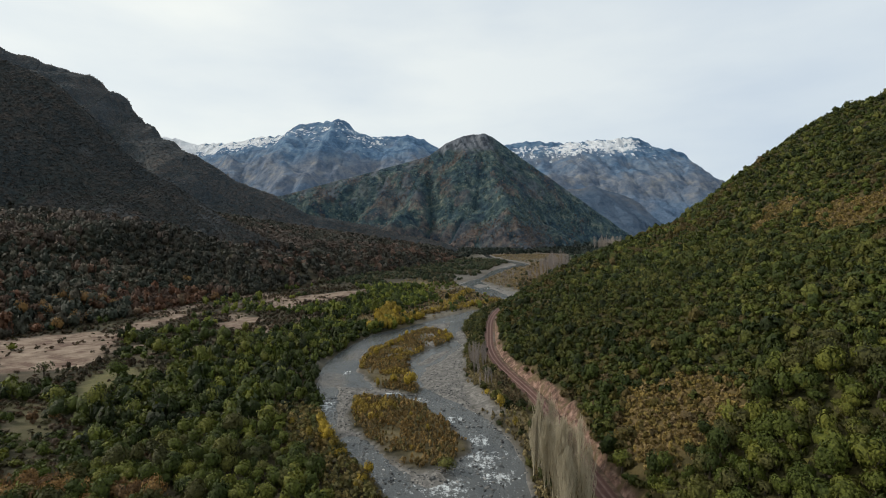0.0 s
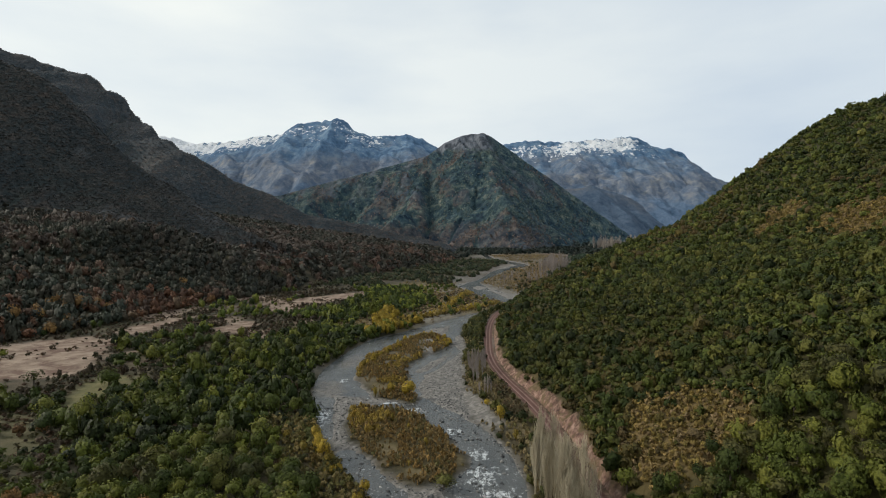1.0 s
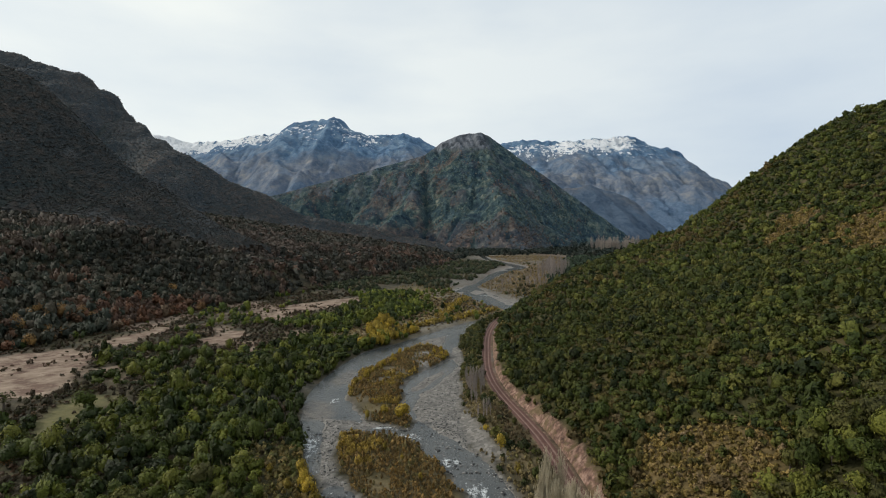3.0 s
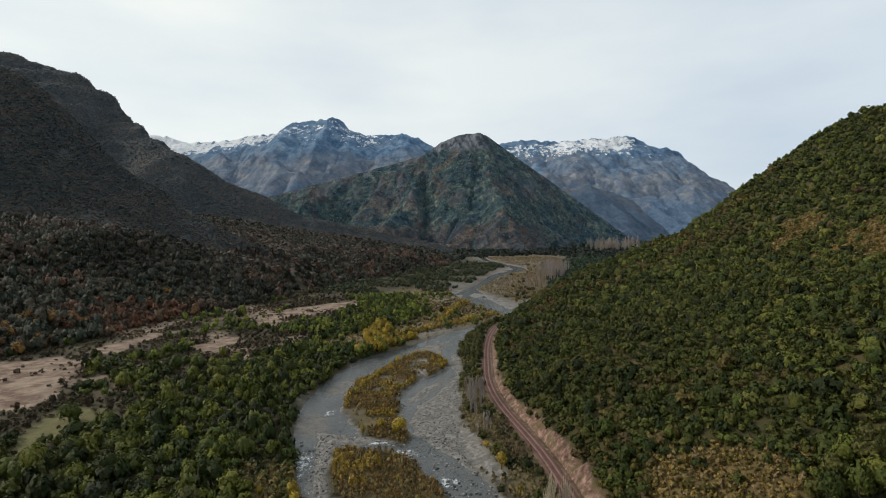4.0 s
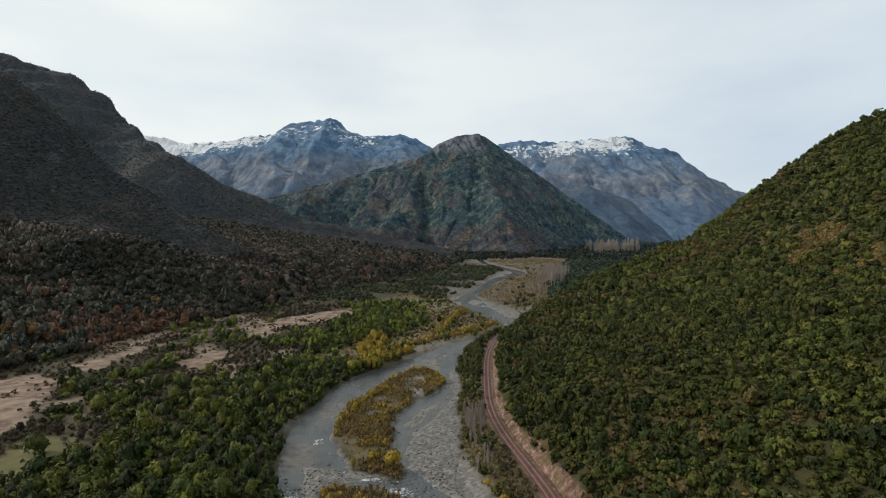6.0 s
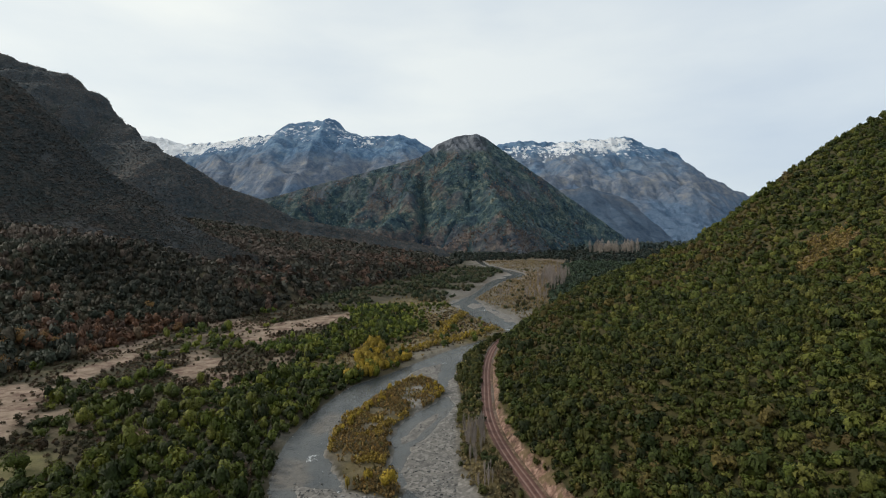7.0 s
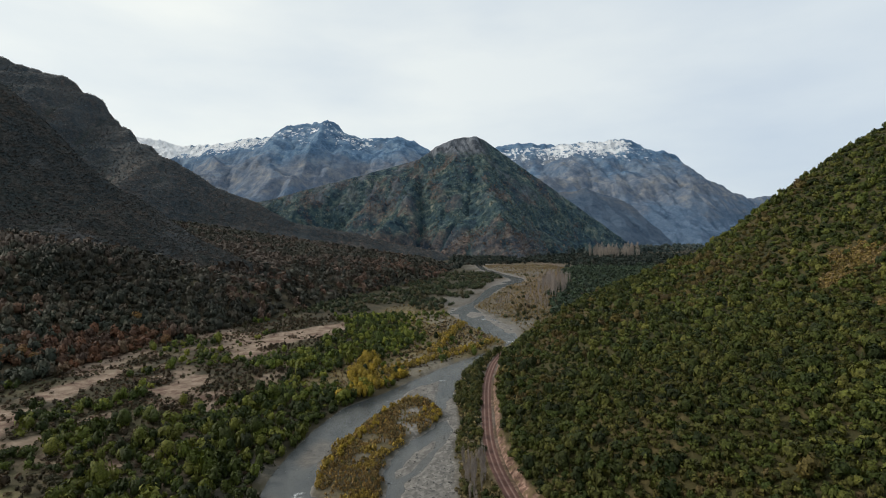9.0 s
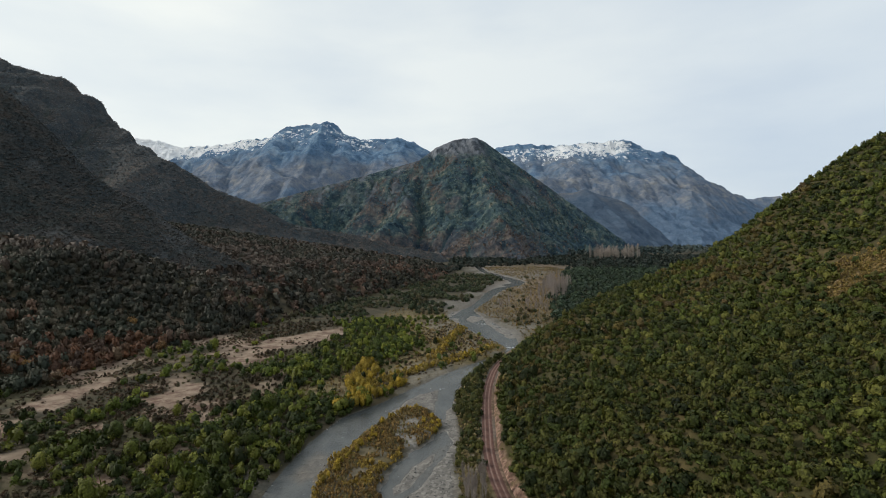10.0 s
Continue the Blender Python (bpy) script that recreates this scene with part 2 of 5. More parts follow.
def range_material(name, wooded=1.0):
    """High ranges: rock, brown flanks above dark woods, all with blue distance haze mixed into the colours; snow in
    bands and gullies near the crest.
    """
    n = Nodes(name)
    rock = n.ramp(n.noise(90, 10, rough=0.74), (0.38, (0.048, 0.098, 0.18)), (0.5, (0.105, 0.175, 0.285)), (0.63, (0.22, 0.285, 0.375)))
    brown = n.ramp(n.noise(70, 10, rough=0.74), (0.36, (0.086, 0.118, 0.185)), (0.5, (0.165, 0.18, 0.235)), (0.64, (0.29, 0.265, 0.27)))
    # blue base tone, standing in for haze and shade low down
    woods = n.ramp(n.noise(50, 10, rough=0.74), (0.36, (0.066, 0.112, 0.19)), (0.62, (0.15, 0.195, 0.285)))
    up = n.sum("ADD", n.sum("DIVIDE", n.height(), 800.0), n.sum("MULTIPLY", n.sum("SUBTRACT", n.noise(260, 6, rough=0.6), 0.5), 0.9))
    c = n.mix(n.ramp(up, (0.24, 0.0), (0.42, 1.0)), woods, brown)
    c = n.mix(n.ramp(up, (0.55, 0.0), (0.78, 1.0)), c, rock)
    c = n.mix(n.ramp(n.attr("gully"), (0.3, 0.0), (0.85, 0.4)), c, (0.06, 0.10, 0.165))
    # red cut for blue haze; wooded scales the overall tone
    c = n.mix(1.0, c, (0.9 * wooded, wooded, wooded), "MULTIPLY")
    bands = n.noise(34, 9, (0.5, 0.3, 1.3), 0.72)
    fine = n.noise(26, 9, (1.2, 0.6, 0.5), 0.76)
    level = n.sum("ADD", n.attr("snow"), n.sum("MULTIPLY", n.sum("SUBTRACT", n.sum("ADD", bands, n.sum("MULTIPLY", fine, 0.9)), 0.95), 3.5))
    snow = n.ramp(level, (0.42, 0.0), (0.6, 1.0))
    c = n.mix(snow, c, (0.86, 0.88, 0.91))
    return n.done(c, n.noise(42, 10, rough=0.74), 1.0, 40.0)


def water_material():
    n = Nodes("river_water", 0.12)
    n.b.inputs["IOR"].default_value = 1.33
    n.b.inputs["Specular IOR Level"].default_value = 0.5
    deep = n.ramp(n.noise(7, 5, (1, 0.45, 1)), (0.3, (0.052, 0.058, 0.060)), (0.7, (0.090, 0.093, 0.090)))
    bottom = n.ramp(n.noise(2.5, 6, rough=0.65), (0.3, (0.070, 0.064, 0.056)), (0.7, (0.135, 0.118, 0.098)))
    deep = n.mix(n.attr("shoal"), deep, bottom)
    foam = n.noise(1.3, 9, (0.9, 0.6, 1), 0.8)
    foam = n.ramp(n.sum("ADD", foam, n.sum("MULTIPLY", n.attr("riffle"), 0.16)), (0.63, 0.0), (0.70, 0.5), (0.78, 0.9))
    c = n.mix(foam, deep, (0.72, 0.75, 0.76))
    n.put(n.b.inputs["Roughness"], n.ramp(foam, (0.0, 0.14), (1.0, 0.8)))
    return n.done(c, n.noise(0.8, 7, (1, 0.6, 1), 0.72), 0.85, 0.25)


def road_material():
    n = Nodes("red_dirt_road")
    base = n.ramp(n.noise(2.2, 7), (0.3, (0.068, 0.032, 0.026)), (0.7, (0.125, 0.064, 0.05)))
    pale = n.ramp(n.noise(1.0, 6), (0.3, (0.17, 0.105, 0.088)), (0.7, (0.27, 0.18, 0.152)))
    c = n.mix(n.sum("MULTIPLY", n.attr("wheel"), n.ramp(n.noise(3, 4), (0.3, 0.6), (0.6, 1.0))), base, pale)
    return n.done(c, n.noise(0.25, 4), 0.5, 0.05)


def leaf_material(name):
    """Foliage whose species colour comes with the mesh."""
    n = Nodes(name, 0.65)
    c = n.mix(1.0, n.attr("leaf", "Color"), n.ramp(n.noise(0.6, 5, rough=0.65), (0.34, 0.5), (0.68, 1.5)), "MULTIPLY")
    n.thin(c, 0.22)
    return n.done(c, n.noise(0.55, 3, rough=0.6), 1.0, 0.5)


def plain_leaf(name, *stops):
    """Foliage of single trees, varied from tree to tree."""
    n = Nodes(name, 0.65)
    c = n.ramp(n.random(), *stops)
    c = n.mix(1.0, c, n.ramp(n.noise(0.5, 5, rough=0.65), (0.34, 0.5), (0.68, 1.5)), "MULTIPLY")
    n.thin(c, 0.22)
    return n.done(c, n.noise(0.55, 3, rough=0.6), 1.0, 0.5)


def bark_material(name, dark, light):
    n = Nodes(name)
    return n.done(n.ramp(n.noise(0.3, 6, (1, 1, 0.2)), (0.3, dark), (0.7, light)), n.noise(0.1, 4), 0.5, 0.03)


def rock_material(name, single):
    n = Nodes(name, 0.6)
    if not single:
        n.place()
    each = n.random() if single else n.geo.outputs["Random Per Island"]
    c = n.ramp(each, (0.0, (0.025, 0.026, 0.028)), (0.45, (0.075, 0.074, 0.072)), (0.8, (0.145, 0.14, 0.132)), (1.0, (0.27, 0.262, 0.25)))
    c = n.mix(1.0, c, n.ramp(n.noise(0.5, 6), (0.3, 0.7), (0.7, 1.3)), "MULTIPLY")
    return n.done(c, n.noise(0.4, 5), 0.6, 0.15)


# spur tint dimmed for shade; ridge and range tints lighter, bluer for haze
M_GROUND, M_HILL, M_SLOPE, M_RIDGE, M_CENTRAL, M_RANGE = ground_material(), hill_material(), slope_material("scrubby_slope", (0.66, 0.70, 0.80)), slope_material("hazed_ridge", (0.88, 0.96, 1.18)), central_material(), range_material("high_range", 1.2)
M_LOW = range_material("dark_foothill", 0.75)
M_WATER, M_ROAD, M_LEAF, M_ROCK = water_material(), road_material(), leaf_material("mixed_foliage"), rock_material("river_stone", False)
M_BOULDER = rock_material("wet_boulder", True)
M_BARK = bark_material("grey_brown_bark", (0.05, 0.04, 0.032), (0.14, 0.115, 0.09))
M_GREY = bark_material("brown_grey_twigs", (0.22, 0.19, 0.165), (0.38, 0.33, 0.29))
M_LILAC = bark_material("lilac_grey_twigs", (0.20, 0.17, 0.155), (0.34, 0.295, 0.27))
M_TWIG = bark_material("pale_grey_twigs", (0.28, 0.24, 0.165), (0.47, 0.41, 0.30))
M_GREEN = plain_leaf("evergreen_leaves", (0.0, (0.032, 0.046, 0.008)), (0.4, (0.066, 0.084, 0.012)), (0.75, (0.108, 0.122, 0.018)), (1.0, (0.155, 0.155, 0.024)))
M_OLIVE = plain_leaf("olive_brown_leaves", (0.0, (0.05, 0.052, 0.014)), (0.5, (0.085, 0.08, 0.022)), (1.0, (0.12, 0.118, 0.024)))
M_GOLD = plain_leaf("yellow_willow_leaves", (0.0, (0.19, 0.14, 0.022)), (0.5, (0.31, 0.222, 0.028)), (1.0, (0.43, 0.30, 0.034)))
M_RUST = plain_leaf("rusty_autumn_leaves", (0.0, (0.13, 0.07, 0.028)), (1.0, (0.27, 0.155, 0.05)))

# ---- the lie of the land ----
BANK_L = [(-400, 20), (-100, 8), (40, -2), (70, -6), (96, -11), (108, -18), (120, -26), (134, -33), (158, -42), (183, -48), (208, -47), (237, -41), (255, -35), (271, -20), (296, -4), (316, 9), (338, 29), (358, 47), (375, 50), (392, 41), (441, 26), (480, 14), (510, 15), (544, 37), (606, 53), (658, 64), (754, 95), (811, 118), (900, 105), (1000, 90), (1300, 90)]
BANK_R = [(-400, 44), (-100, 33), (40, 22), (70, 19), (96, 18), (118, 19), (128, 16), (140, 11), (155, 7), (175, 7), (199, 8), (234, 12), (264, 11), (287, 13), (307, 21), (321, 25), (344, 40), (365, 55), (389, 61), (407, 65), (439, 58), (493, 45), (526, 40), (606, 67), (686, 91), (768, 136), (819, 141), (900, 125), (1000, 105), (1300, 105)]
ISLE_LOWER = [(-28, 155), (-28, 145), (-24, 131), (-19, 123), (-12, 114), (-8, 108), (-4, 107), (2, 110), (6, 116), (6, 122), (2, 132), (-6, 148), (-14, 154), (-23, 156)]
ISLE_UPPER = [(-34, 202), (-33, 188), (-27, 173), (-21, 164), (-14, 160), (-8.5, 158), (-8, 162), (-12, 178), (-12, 187), (-14, 196), (-13, 205), (-8, 217), (-2, 225), (4, 237), (4, 247), (0, 258), (-6, 262), (-13, 258), (-18, 248), (-25, 232), (-31, 215)]
BAR_FAR = [(36, 494), (30, 480), (34, 462), (42, 470), (44, 486)]
BAR_RIGHT = [(-1, 159), (3, 153), (10, 143), (14, 150), (10, 178), (11, 200), (13, 228), (12, 250), (9, 262), (5, 240), (8, 228), (3, 212), (-2, 196), (-7, 189), (-8, 176), (-6, 165)]
BAR_ISLET = [(-9, 193), (-7, 204), (-1, 213), (4, 222), (3, 212), (0, 204), (-5, 196)]
BAR_HEAD = [(-16, 257), (-10, 271), (-4, 280), (4, 286), (2, 262), (1, 250), (-5, 258)]
BAR_SIDE = [(-36, 166), (-27, 165), (-19, 159), (-27, 156), (-25, 138), (-23, 126), (-27, 125), (-30, 141), (-32, 152)]
BAR_SPIT = [(-12, 118), (-5, 112), (-1, 108), (2, 102), (-3, 100), (-6, 104), (-11, 112)]
STREAM = [[(13, 320), (8, 300), (5, 273), (3.5, 245), (-1, 231), (-8, 221), (-13, 210), (-15, 200), (-11, 189)], [(3.5, 245), (7, 227), (2, 210), (-4, 196), (-9, 189), (-10, 176), (-8, 165), (-3, 155), (4, 143), (10, 125), (12, 100)]]
SHOALS = [[(-47, 179), (-44, 184), (-37, 181), (-33, 171), (-34, 165), (-41, 165), (-45, 171)], [(-41, 202), (-42, 211), (-38, 221), (-33, 219), (-32, 207), (-36, 202), (-38, 198)]]
FLATS = [[(51, 470), (63, 452), (75, 428), (66, 404), (56, 402), (52, 436)], [(54, 606), (35, 607), (9, 577), (0, 545), (14, 520), (37, 544)], [(76, 950), (107, 1044), (168, 1140), (230, 1082), (220, 941), (166, 811), (122, 838)], [(84, 690), (93, 754), (115, 794), (100, 800), (78, 740)]]
ROAD = [(-400, 66), (-100, 52), (40, 40), (70, 34), (93, 30.5), (113, 30), (135, 29.5), (154, 27), (180, 21.5), (206, 19.5), (241, 22.5), (270, 25.5), (295, 30), (318, 36), (344, 47), (375, 64), (425, 92), (504, 125), (559, 138), (761, 180), (851, 202), (1000, 225)]
FOOT = [(-400, -260), (100, -240), (180, -226), (231, -214), (250, -202), (291, -186), (348, -180), (412, -148), (568, -92), (831, 12), (1100, 60), (1600, 100)]
SANDS = [
    [(-166, 176), (-214, 228), (-198, 250), (-162, 252), (-149, 226), (-139, 184)],
    [(-150, 226), (-155, 256), (-179, 262), (-170, 300), (-155, 318), (-160, 280)],
    [(-131, 272), (-120, 298), (-102, 287), (-112, 264)],
    [(-103, 257), (-85, 254), (-82, 237), (-90, 239)],
    [(-119, 339), (-113, 400), (-68, 442), (-61, 398), (-94, 366), (-112, 327)],
    [(-107, 201), (-95, 204), (-86, 218), (-85, 208), (-97, 194)],
]
MEADOWS = [[(-118, 148), (-123, 167), (-121, 183), (-127, 204), (-117, 190), (-110, 172), (-113, 153), (-113, 145)], [(-134, 146), (-130, 154), (-117, 146), (-101, 124), (-94, 110), (-102, 116), (-121, 133)], [(-120, 160), (-127, 176), (-127, 189), (-116, 190), (-110, 182), (-111, 167), (-110, 154), (-112, 151)]]
BARE = [[(48, 113), (55, 116), (60, 106), (57, 94), (50, 84), (44, 85), (40, 94), (43, 105)], [(134, 189), (146, 191), (157, 183), (162, 178), (150, 164), (140, 160), (131, 166)], [(139, 218), (151, 212), (158, 222), (150, 232)]]


def bank_left(y):
    return bend(y, BANK_L) + 1.2 * (vnoise(np.asarray(y, float) / 9, 0.5, 3) - 0.5)


def bank_right(y):
    return bend(y, BANK_R) + 1.5 * (vnoise(np.asarray(y, float) / 9, 0.5, 5) - 0.5)


def road_x(y):
    return bend(y, ROAD, 12)


def wood_edge(y):
    """Where the far wood begins on the valley floor."""
    return bend(y, [(300, 70), (400, 92), (525, 121), (669, 168), (825, 222), (1086, 295), (1245, 378)], 20)


def hill_toe(y):
    return road_x(y) + 2.7


def rough_edge(x, y, ring, grain=7.0, width=5.0):
    return inside(x, y, ring) + width * 2 * (fbm(x, y, grain, 3, 31) - 0.5)


def islands(x, y):
    return np.maximum.reduce([rough_edge(x, y, r, 5, 2) for r in (ISLE_LOWER, ISLE_UPPER)])


def isle_hollow(x, y):
    """Bare stones in the middle of the upper island."""
    return smooth(1.2, 0.4, np.hypot((x + 9) / 9, (y - 238) / 13) + 3.2 * (fbm(x, y, 6, 3, 37) - 0.42))


def channel(x, y):
    """Metres inside the river bed, islands left out; negative on land."""
    d = np.minimum(x - bank_left(y), bank_right(y) - x)
    return np.where(d > 0, np.minimum(d, -islands(x, y)), d)


def stream(x, y):
    """Metres from the thread of the side stream."""
    best = np.full(np.shape(x), 1e9)
    for (ax, ay), (bx, by) in ((a, b) for line in STREAM for a, b in zip(line, line[1:])):
        dx, dy = bx - ax, by - ay
        u = np.clip(((x - ax) * dx + (y - ay) * dy) / (dx * dx + dy * dy), 0, 1)
        best = np.minimum(best, np.hypot(x - ax - u * dx, y - ay - u * dy))
    return best + 1.6 * (fbm(x, y, 6, 3, 33) - 0.5)


def bars(x, y):
    return np.maximum.reduce([rough_edge(x, y, r, 6, 1.6) for r in (BAR_RIGHT, BAR_ISLET, BAR_HEAD, BAR_SIDE, BAR_SPIT, BAR_FAR)])


def hill_brow(x):
    return bend(x, [(30, 330), (57, 336), (100, 350), (129, 353), (160, 346), (190, 340), (240, 326), (270, 306), (330, 280), (500, 260)], 10)


def hill(x, y):
    d = x - hill_toe(y)
    a = bend(y, [(0, 0.95), (110, 0.9), (200, 0.64), (290, 0.78), (345, 0.95), (500, 0.7)], 20)
    core = 22 * (1 - np.exp(-np.maximum(d, 0) / 20)) * a * 1.15
    steep = bend(y, [(0, 0.28), (270, 0.28), (335, 0.40), (600, 0.4)], 20)
    rise = core + 0.35 * np.maximum(d - 20, 0) + steep * np.maximum(d - 110, 0)
    lumps = 7 * (fbm(x, y, 60, 3, 41) - 0.5) * smooth(5, 40, d)
    top = bend(x, [(0, 140), (220, 125), (270, 131), (330, 150), (420, 170), (900, 200)], 10)
    brow = hill_brow(x)
    fall = 0.85 * np.maximum(y - brow, 0)
    fall = fall * smooth(0, 40, y - brow) ** 0.5
    return np.where(d > 0, 3 + np.minimum(rise + lumps, top) - fall, 3 + d)


def ridge(x, y, knots, front, back, seed, gully=0.0, size=60.0):
    """A mountain: crest knots (x, y, z), falling away in front and behind."""
    kx, ky, kz = np.array(knots, float).T
    zc, yc = np.interp(x, kx, kz), np.interp(x, kx, ky)
    away = yc - y
    drop = np.where(away > 0, away * front, -away * back)
    warp = 40 * (fbm(x, y, 3 * size, 2, seed + 5) - 0.5)
    cut = fbm(x + warp, y * 0.35, size, 5, seed, True)
    depth = gully * np.minimum(np.abs(away) / (2.0 * size), 1.0) * (0.75 - cut)
    return zc - drop - depth


def eroded(fn, x0, x1, y0, y1, step, crest_y, cut, rounds=12):
    """A form worn by running water: gullies join into valleys below a crest that keeps its line. Gives two functions: height, and how much water gathers."""
    xs, ys = np.arange(x0, x1 + step, step), np.arange(y0, y1 + step, step)
    GX, GY = np.meshgrid(xs, ys)
    h = fn(GX, GY)
    first = h.copy()
    rows, cols = h.shape
    at = np.arange(h.size).reshape(h.shape)
    flow = np.ones(h.size)
    for k in range(rounds):
        wide = np.pad(h, 1, constant_values=1e6)
        best, to, far = np.zeros(h.shape), at.copy(), np.ones(h.shape)
        for a in (-1, 0, 1):
            for b in (-1, 0, 1):
                run = step * math.hypot(a, b)
                if run:
                    fall = (h - wide[1 + a:1 + a + rows, 1 + b:1 + b + cols]) / run
                    better = fall > best
                    best, to, far = np.where(better, fall, best), np.where(better, at + a * cols + b, to), np.where(better, run, far)
        order, dest = np.argsort(h.ravel()).tolist(), to.ravel().tolist()
        water = [1.0] * h.size
        for i in reversed(order):
            if dest[i] != i:
                water[dest[i]] += water[i]
        flow = np.array(water)
        bite = (cut * np.sqrt(flow) / far.ravel()).tolist()
        level = h.ravel().tolist()
        for i in order:
            level[i] = (level[i] + bite[i] * level[dest[i]]) / (1 + bite[i])
        h = np.array(level).reshape(h.shape)
    keep = smooth(45, 8, abs(GY - crest_y(GX))) if crest_y else 0
    h = h * (1 - keep) + first * keep
    soft = np.pad(h, 1, mode="edge")
    h = 0.6 * h + 0.1 * (soft[:-2, 1:-1] + soft[2:, 1:-1] + soft[1:-1, :-2] + soft[1:-1, 2:])
    wet = np.log2(flow).reshape(h.shape) / 8

    def read(grid):
        def fn2(x, y):
            u, v = np.clip((x - x0) / step, 0, cols - 1.001), np.clip((y - y0) / step, 0, rows - 1.001)
            i, j = u.astype(int), v.astype(int)
            u, v = u - i, v - j
            return (grid[j, i] * (1 - u) + grid[j, i + 1] * u) * (1 - v) + (grid[j + 1, i] * (1 - u) + grid[j + 1, i + 1] * u) * v
        return fn2
    return read(h), read(wet)


FRONT_CREST = [(-1700, 560, 640), (-1300, 590, 530), (-900, 625, 400), (-640, 650, 308), (-546, 655, 267), (-525, 655, 260), (-504, 655, 247), (-463, 655, 209), (-436, 655, 177), (-409, 655, 149), (-374, 650, 127), (-338, 645, 109), (-303, 635, 86), (-263, 620, 65), (-225, 605, 50), (-180, 590, 30), (-120, 575, 5), (-60, 560, -30)]
BACK_CREST = [(-2430, 1360, 980), (-1435, 1500, 665), (-1277, 1500, 589), (-1212, 1500, 568), (-1166, 1500, 557), (-1114, 1500, 539), (-1065, 1500, 524), (-1033, 1500, 506), (-1009, 1500, 480), (-968, 1500, 470), (-944, 1500, 441), (-928, 1490, 411), (-841, 1420, 358), (-766, 1350, 312), (-672, 1280, 272), (-588, 1250, 226), (-520, 1250, 184), (-437, 1250, 148), (-321, 1255, 97), (-193, 1267, 66), (-63, 1285, 43), (71, 1309, 2), (238, 1309, -58)]
MID_CREST = [(-1500, 2000, 60), (-900, 2000, 150), (-651, 2000, 203), (-422, 2000, 265), (-192, 2000, 324), (-55, 2000, 363), (14, 2000, 415), (82, 2000, 443), (169, 2000, 454), (231, 2000, 408), (311, 2000, 340), (449, 2000, 249), (588, 2000, 158), (715, 2000, 54), (860, 2000, -60)]
HIGH_A = [(-3000, 840), (-2256, 773), (-2088, 760), (-1835, 711), (-1497, 731), (-1200, 781), (-1072, 849), (-960, 860), (-883, 866), (-825, 872), (-777, 912), (-725, 866), (-671, 826), (-524, 765), (-376, 774), (-207, 774), (-59, 698), (322, 522), (900, 250)]
HIGH_B = [(-100, 480), (406, 698), (618, 731), (913, 723), (1166, 731), (1399, 761), (1547, 711), (1803, 639), (1889, 556), (2081, 445), (2617, 190)]
HIGH_C = [(1800, 90), (2300, 290), (2500, 335), (2700, 365), (3200, 420)]


def apron(x, y):
    e = bend(y, FOOT, 20) - x
    e = np.maximum(e, 0)
    return 1.2 + (np.where(e < 150, 0.15 * e + 0.0012 * e * e, 49.5 + 0.08 * (e - 150)) * smooth(560, 470, y) + np.minimum(0.15 * e, 12 + 0.13 * e) * smooth(470, 560, y)) * smooth(0, 25, e) + 10 * smooth(0, 50, e) * smooth(380, 520, y) + 5 * (fbm(x, y, 90, 3, 51) - 0.5) * smooth(20, 120, e)


def spur_fall(x):
    """The spur's face runs down to one bench, so it is steepest under its highest part."""
    kx, _, kz = np.array(FRONT_CREST, float).T
    return np.clip((np.interp(x, kx, kz) - 38) / 260, 0.24, 0.9)


spur_worn, spur_wet = eroded(lambda x, y: ridge(x, y, FRONT_CREST, spur_fall(x), 0.8, 61, 22, 60) - 0.75 * np.maximum(np.interp(x, *np.array(FRONT_CREST, float).T[:2]) - 215 - y, 0) + 12 * (fbm(x, y, 60, 3, 66) - 0.5), -1704, -56, -304, 928, 8, None, 0.035, 12)


def western(x, y):
    return spur_worn(x, y) + 3 * (fbm(x, y, 18, 3, 65) - 0.5)


def ground(x, y):
    x, y = np.asarray(x, float), np.asarray(y, float)
    c = channel(x, y)
    land = 1.1 + 1.1 * (fbm(x, y, 30, 3, 11) - 0.5)
    shelf = smooth(0, 1, (x - bank_right(y)) / np.maximum(road_x(y) - 4 - bank_right(y), 2.0))
    land = np.where(x > bank_right(y), land * (1 - shelf) + 2.9 * shelf, land)
    land = np.where(x < bend(y, FOOT, 20), np.maximum(land, apron(x, y)), land)
    bed = -0.55 + 0.75 * (fbm(x, y, 11, 4, 21) - 0.42)
    mid = bank_left(y) + (bank_right(y) - bank_left(y)) * (0.5 + 0.28 * np.sin(y / 37.0))
    bed = bed + 0.55 * smooth(345, 400, y) * smooth(8.0, 12.0, abs(x - mid) + 5 * (fbm(x, y, 9, 2, 26) - 0.5))
    b = bars(x, y)
    b = np.minimum(b, stream(x, y) - 1.9)
    bed = np.maximum(bed, np.where(b > -2, -0.16 + 0.5 * smooth(-2, 2.0, b) + 0.35 * (fbm(x, y, 7, 3, 25) - 0.5), -9))
    z = np.where(c > 0, bed * smooth(0, 2.0, c) + (1 - smooth(0, 2.0, c)) * 0.25, 0.25 + (land - 0.25) * smooth(0, 3.5, -c))
    near_road = smooth(5.0, 2.8, abs(x - road_x(y)))
    z = z * (1 - near_road) + 2.9 * near_road
    under_hill = smooth(5, 14, x - road_x(y))
    return np.where(y < 1000, z - 3.0 * under_hill * (hill(x, y) > 6), np.minimum(z, 2.0))


def surface(x, y):
    z = np.maximum(ground(x, y), np.where(x - hill_toe(y) > 0, hill(x, y), -99))
    return np.where((x < -60) & (y > 100) & (y < 1000), np.maximum(z, western(x, y)), z)


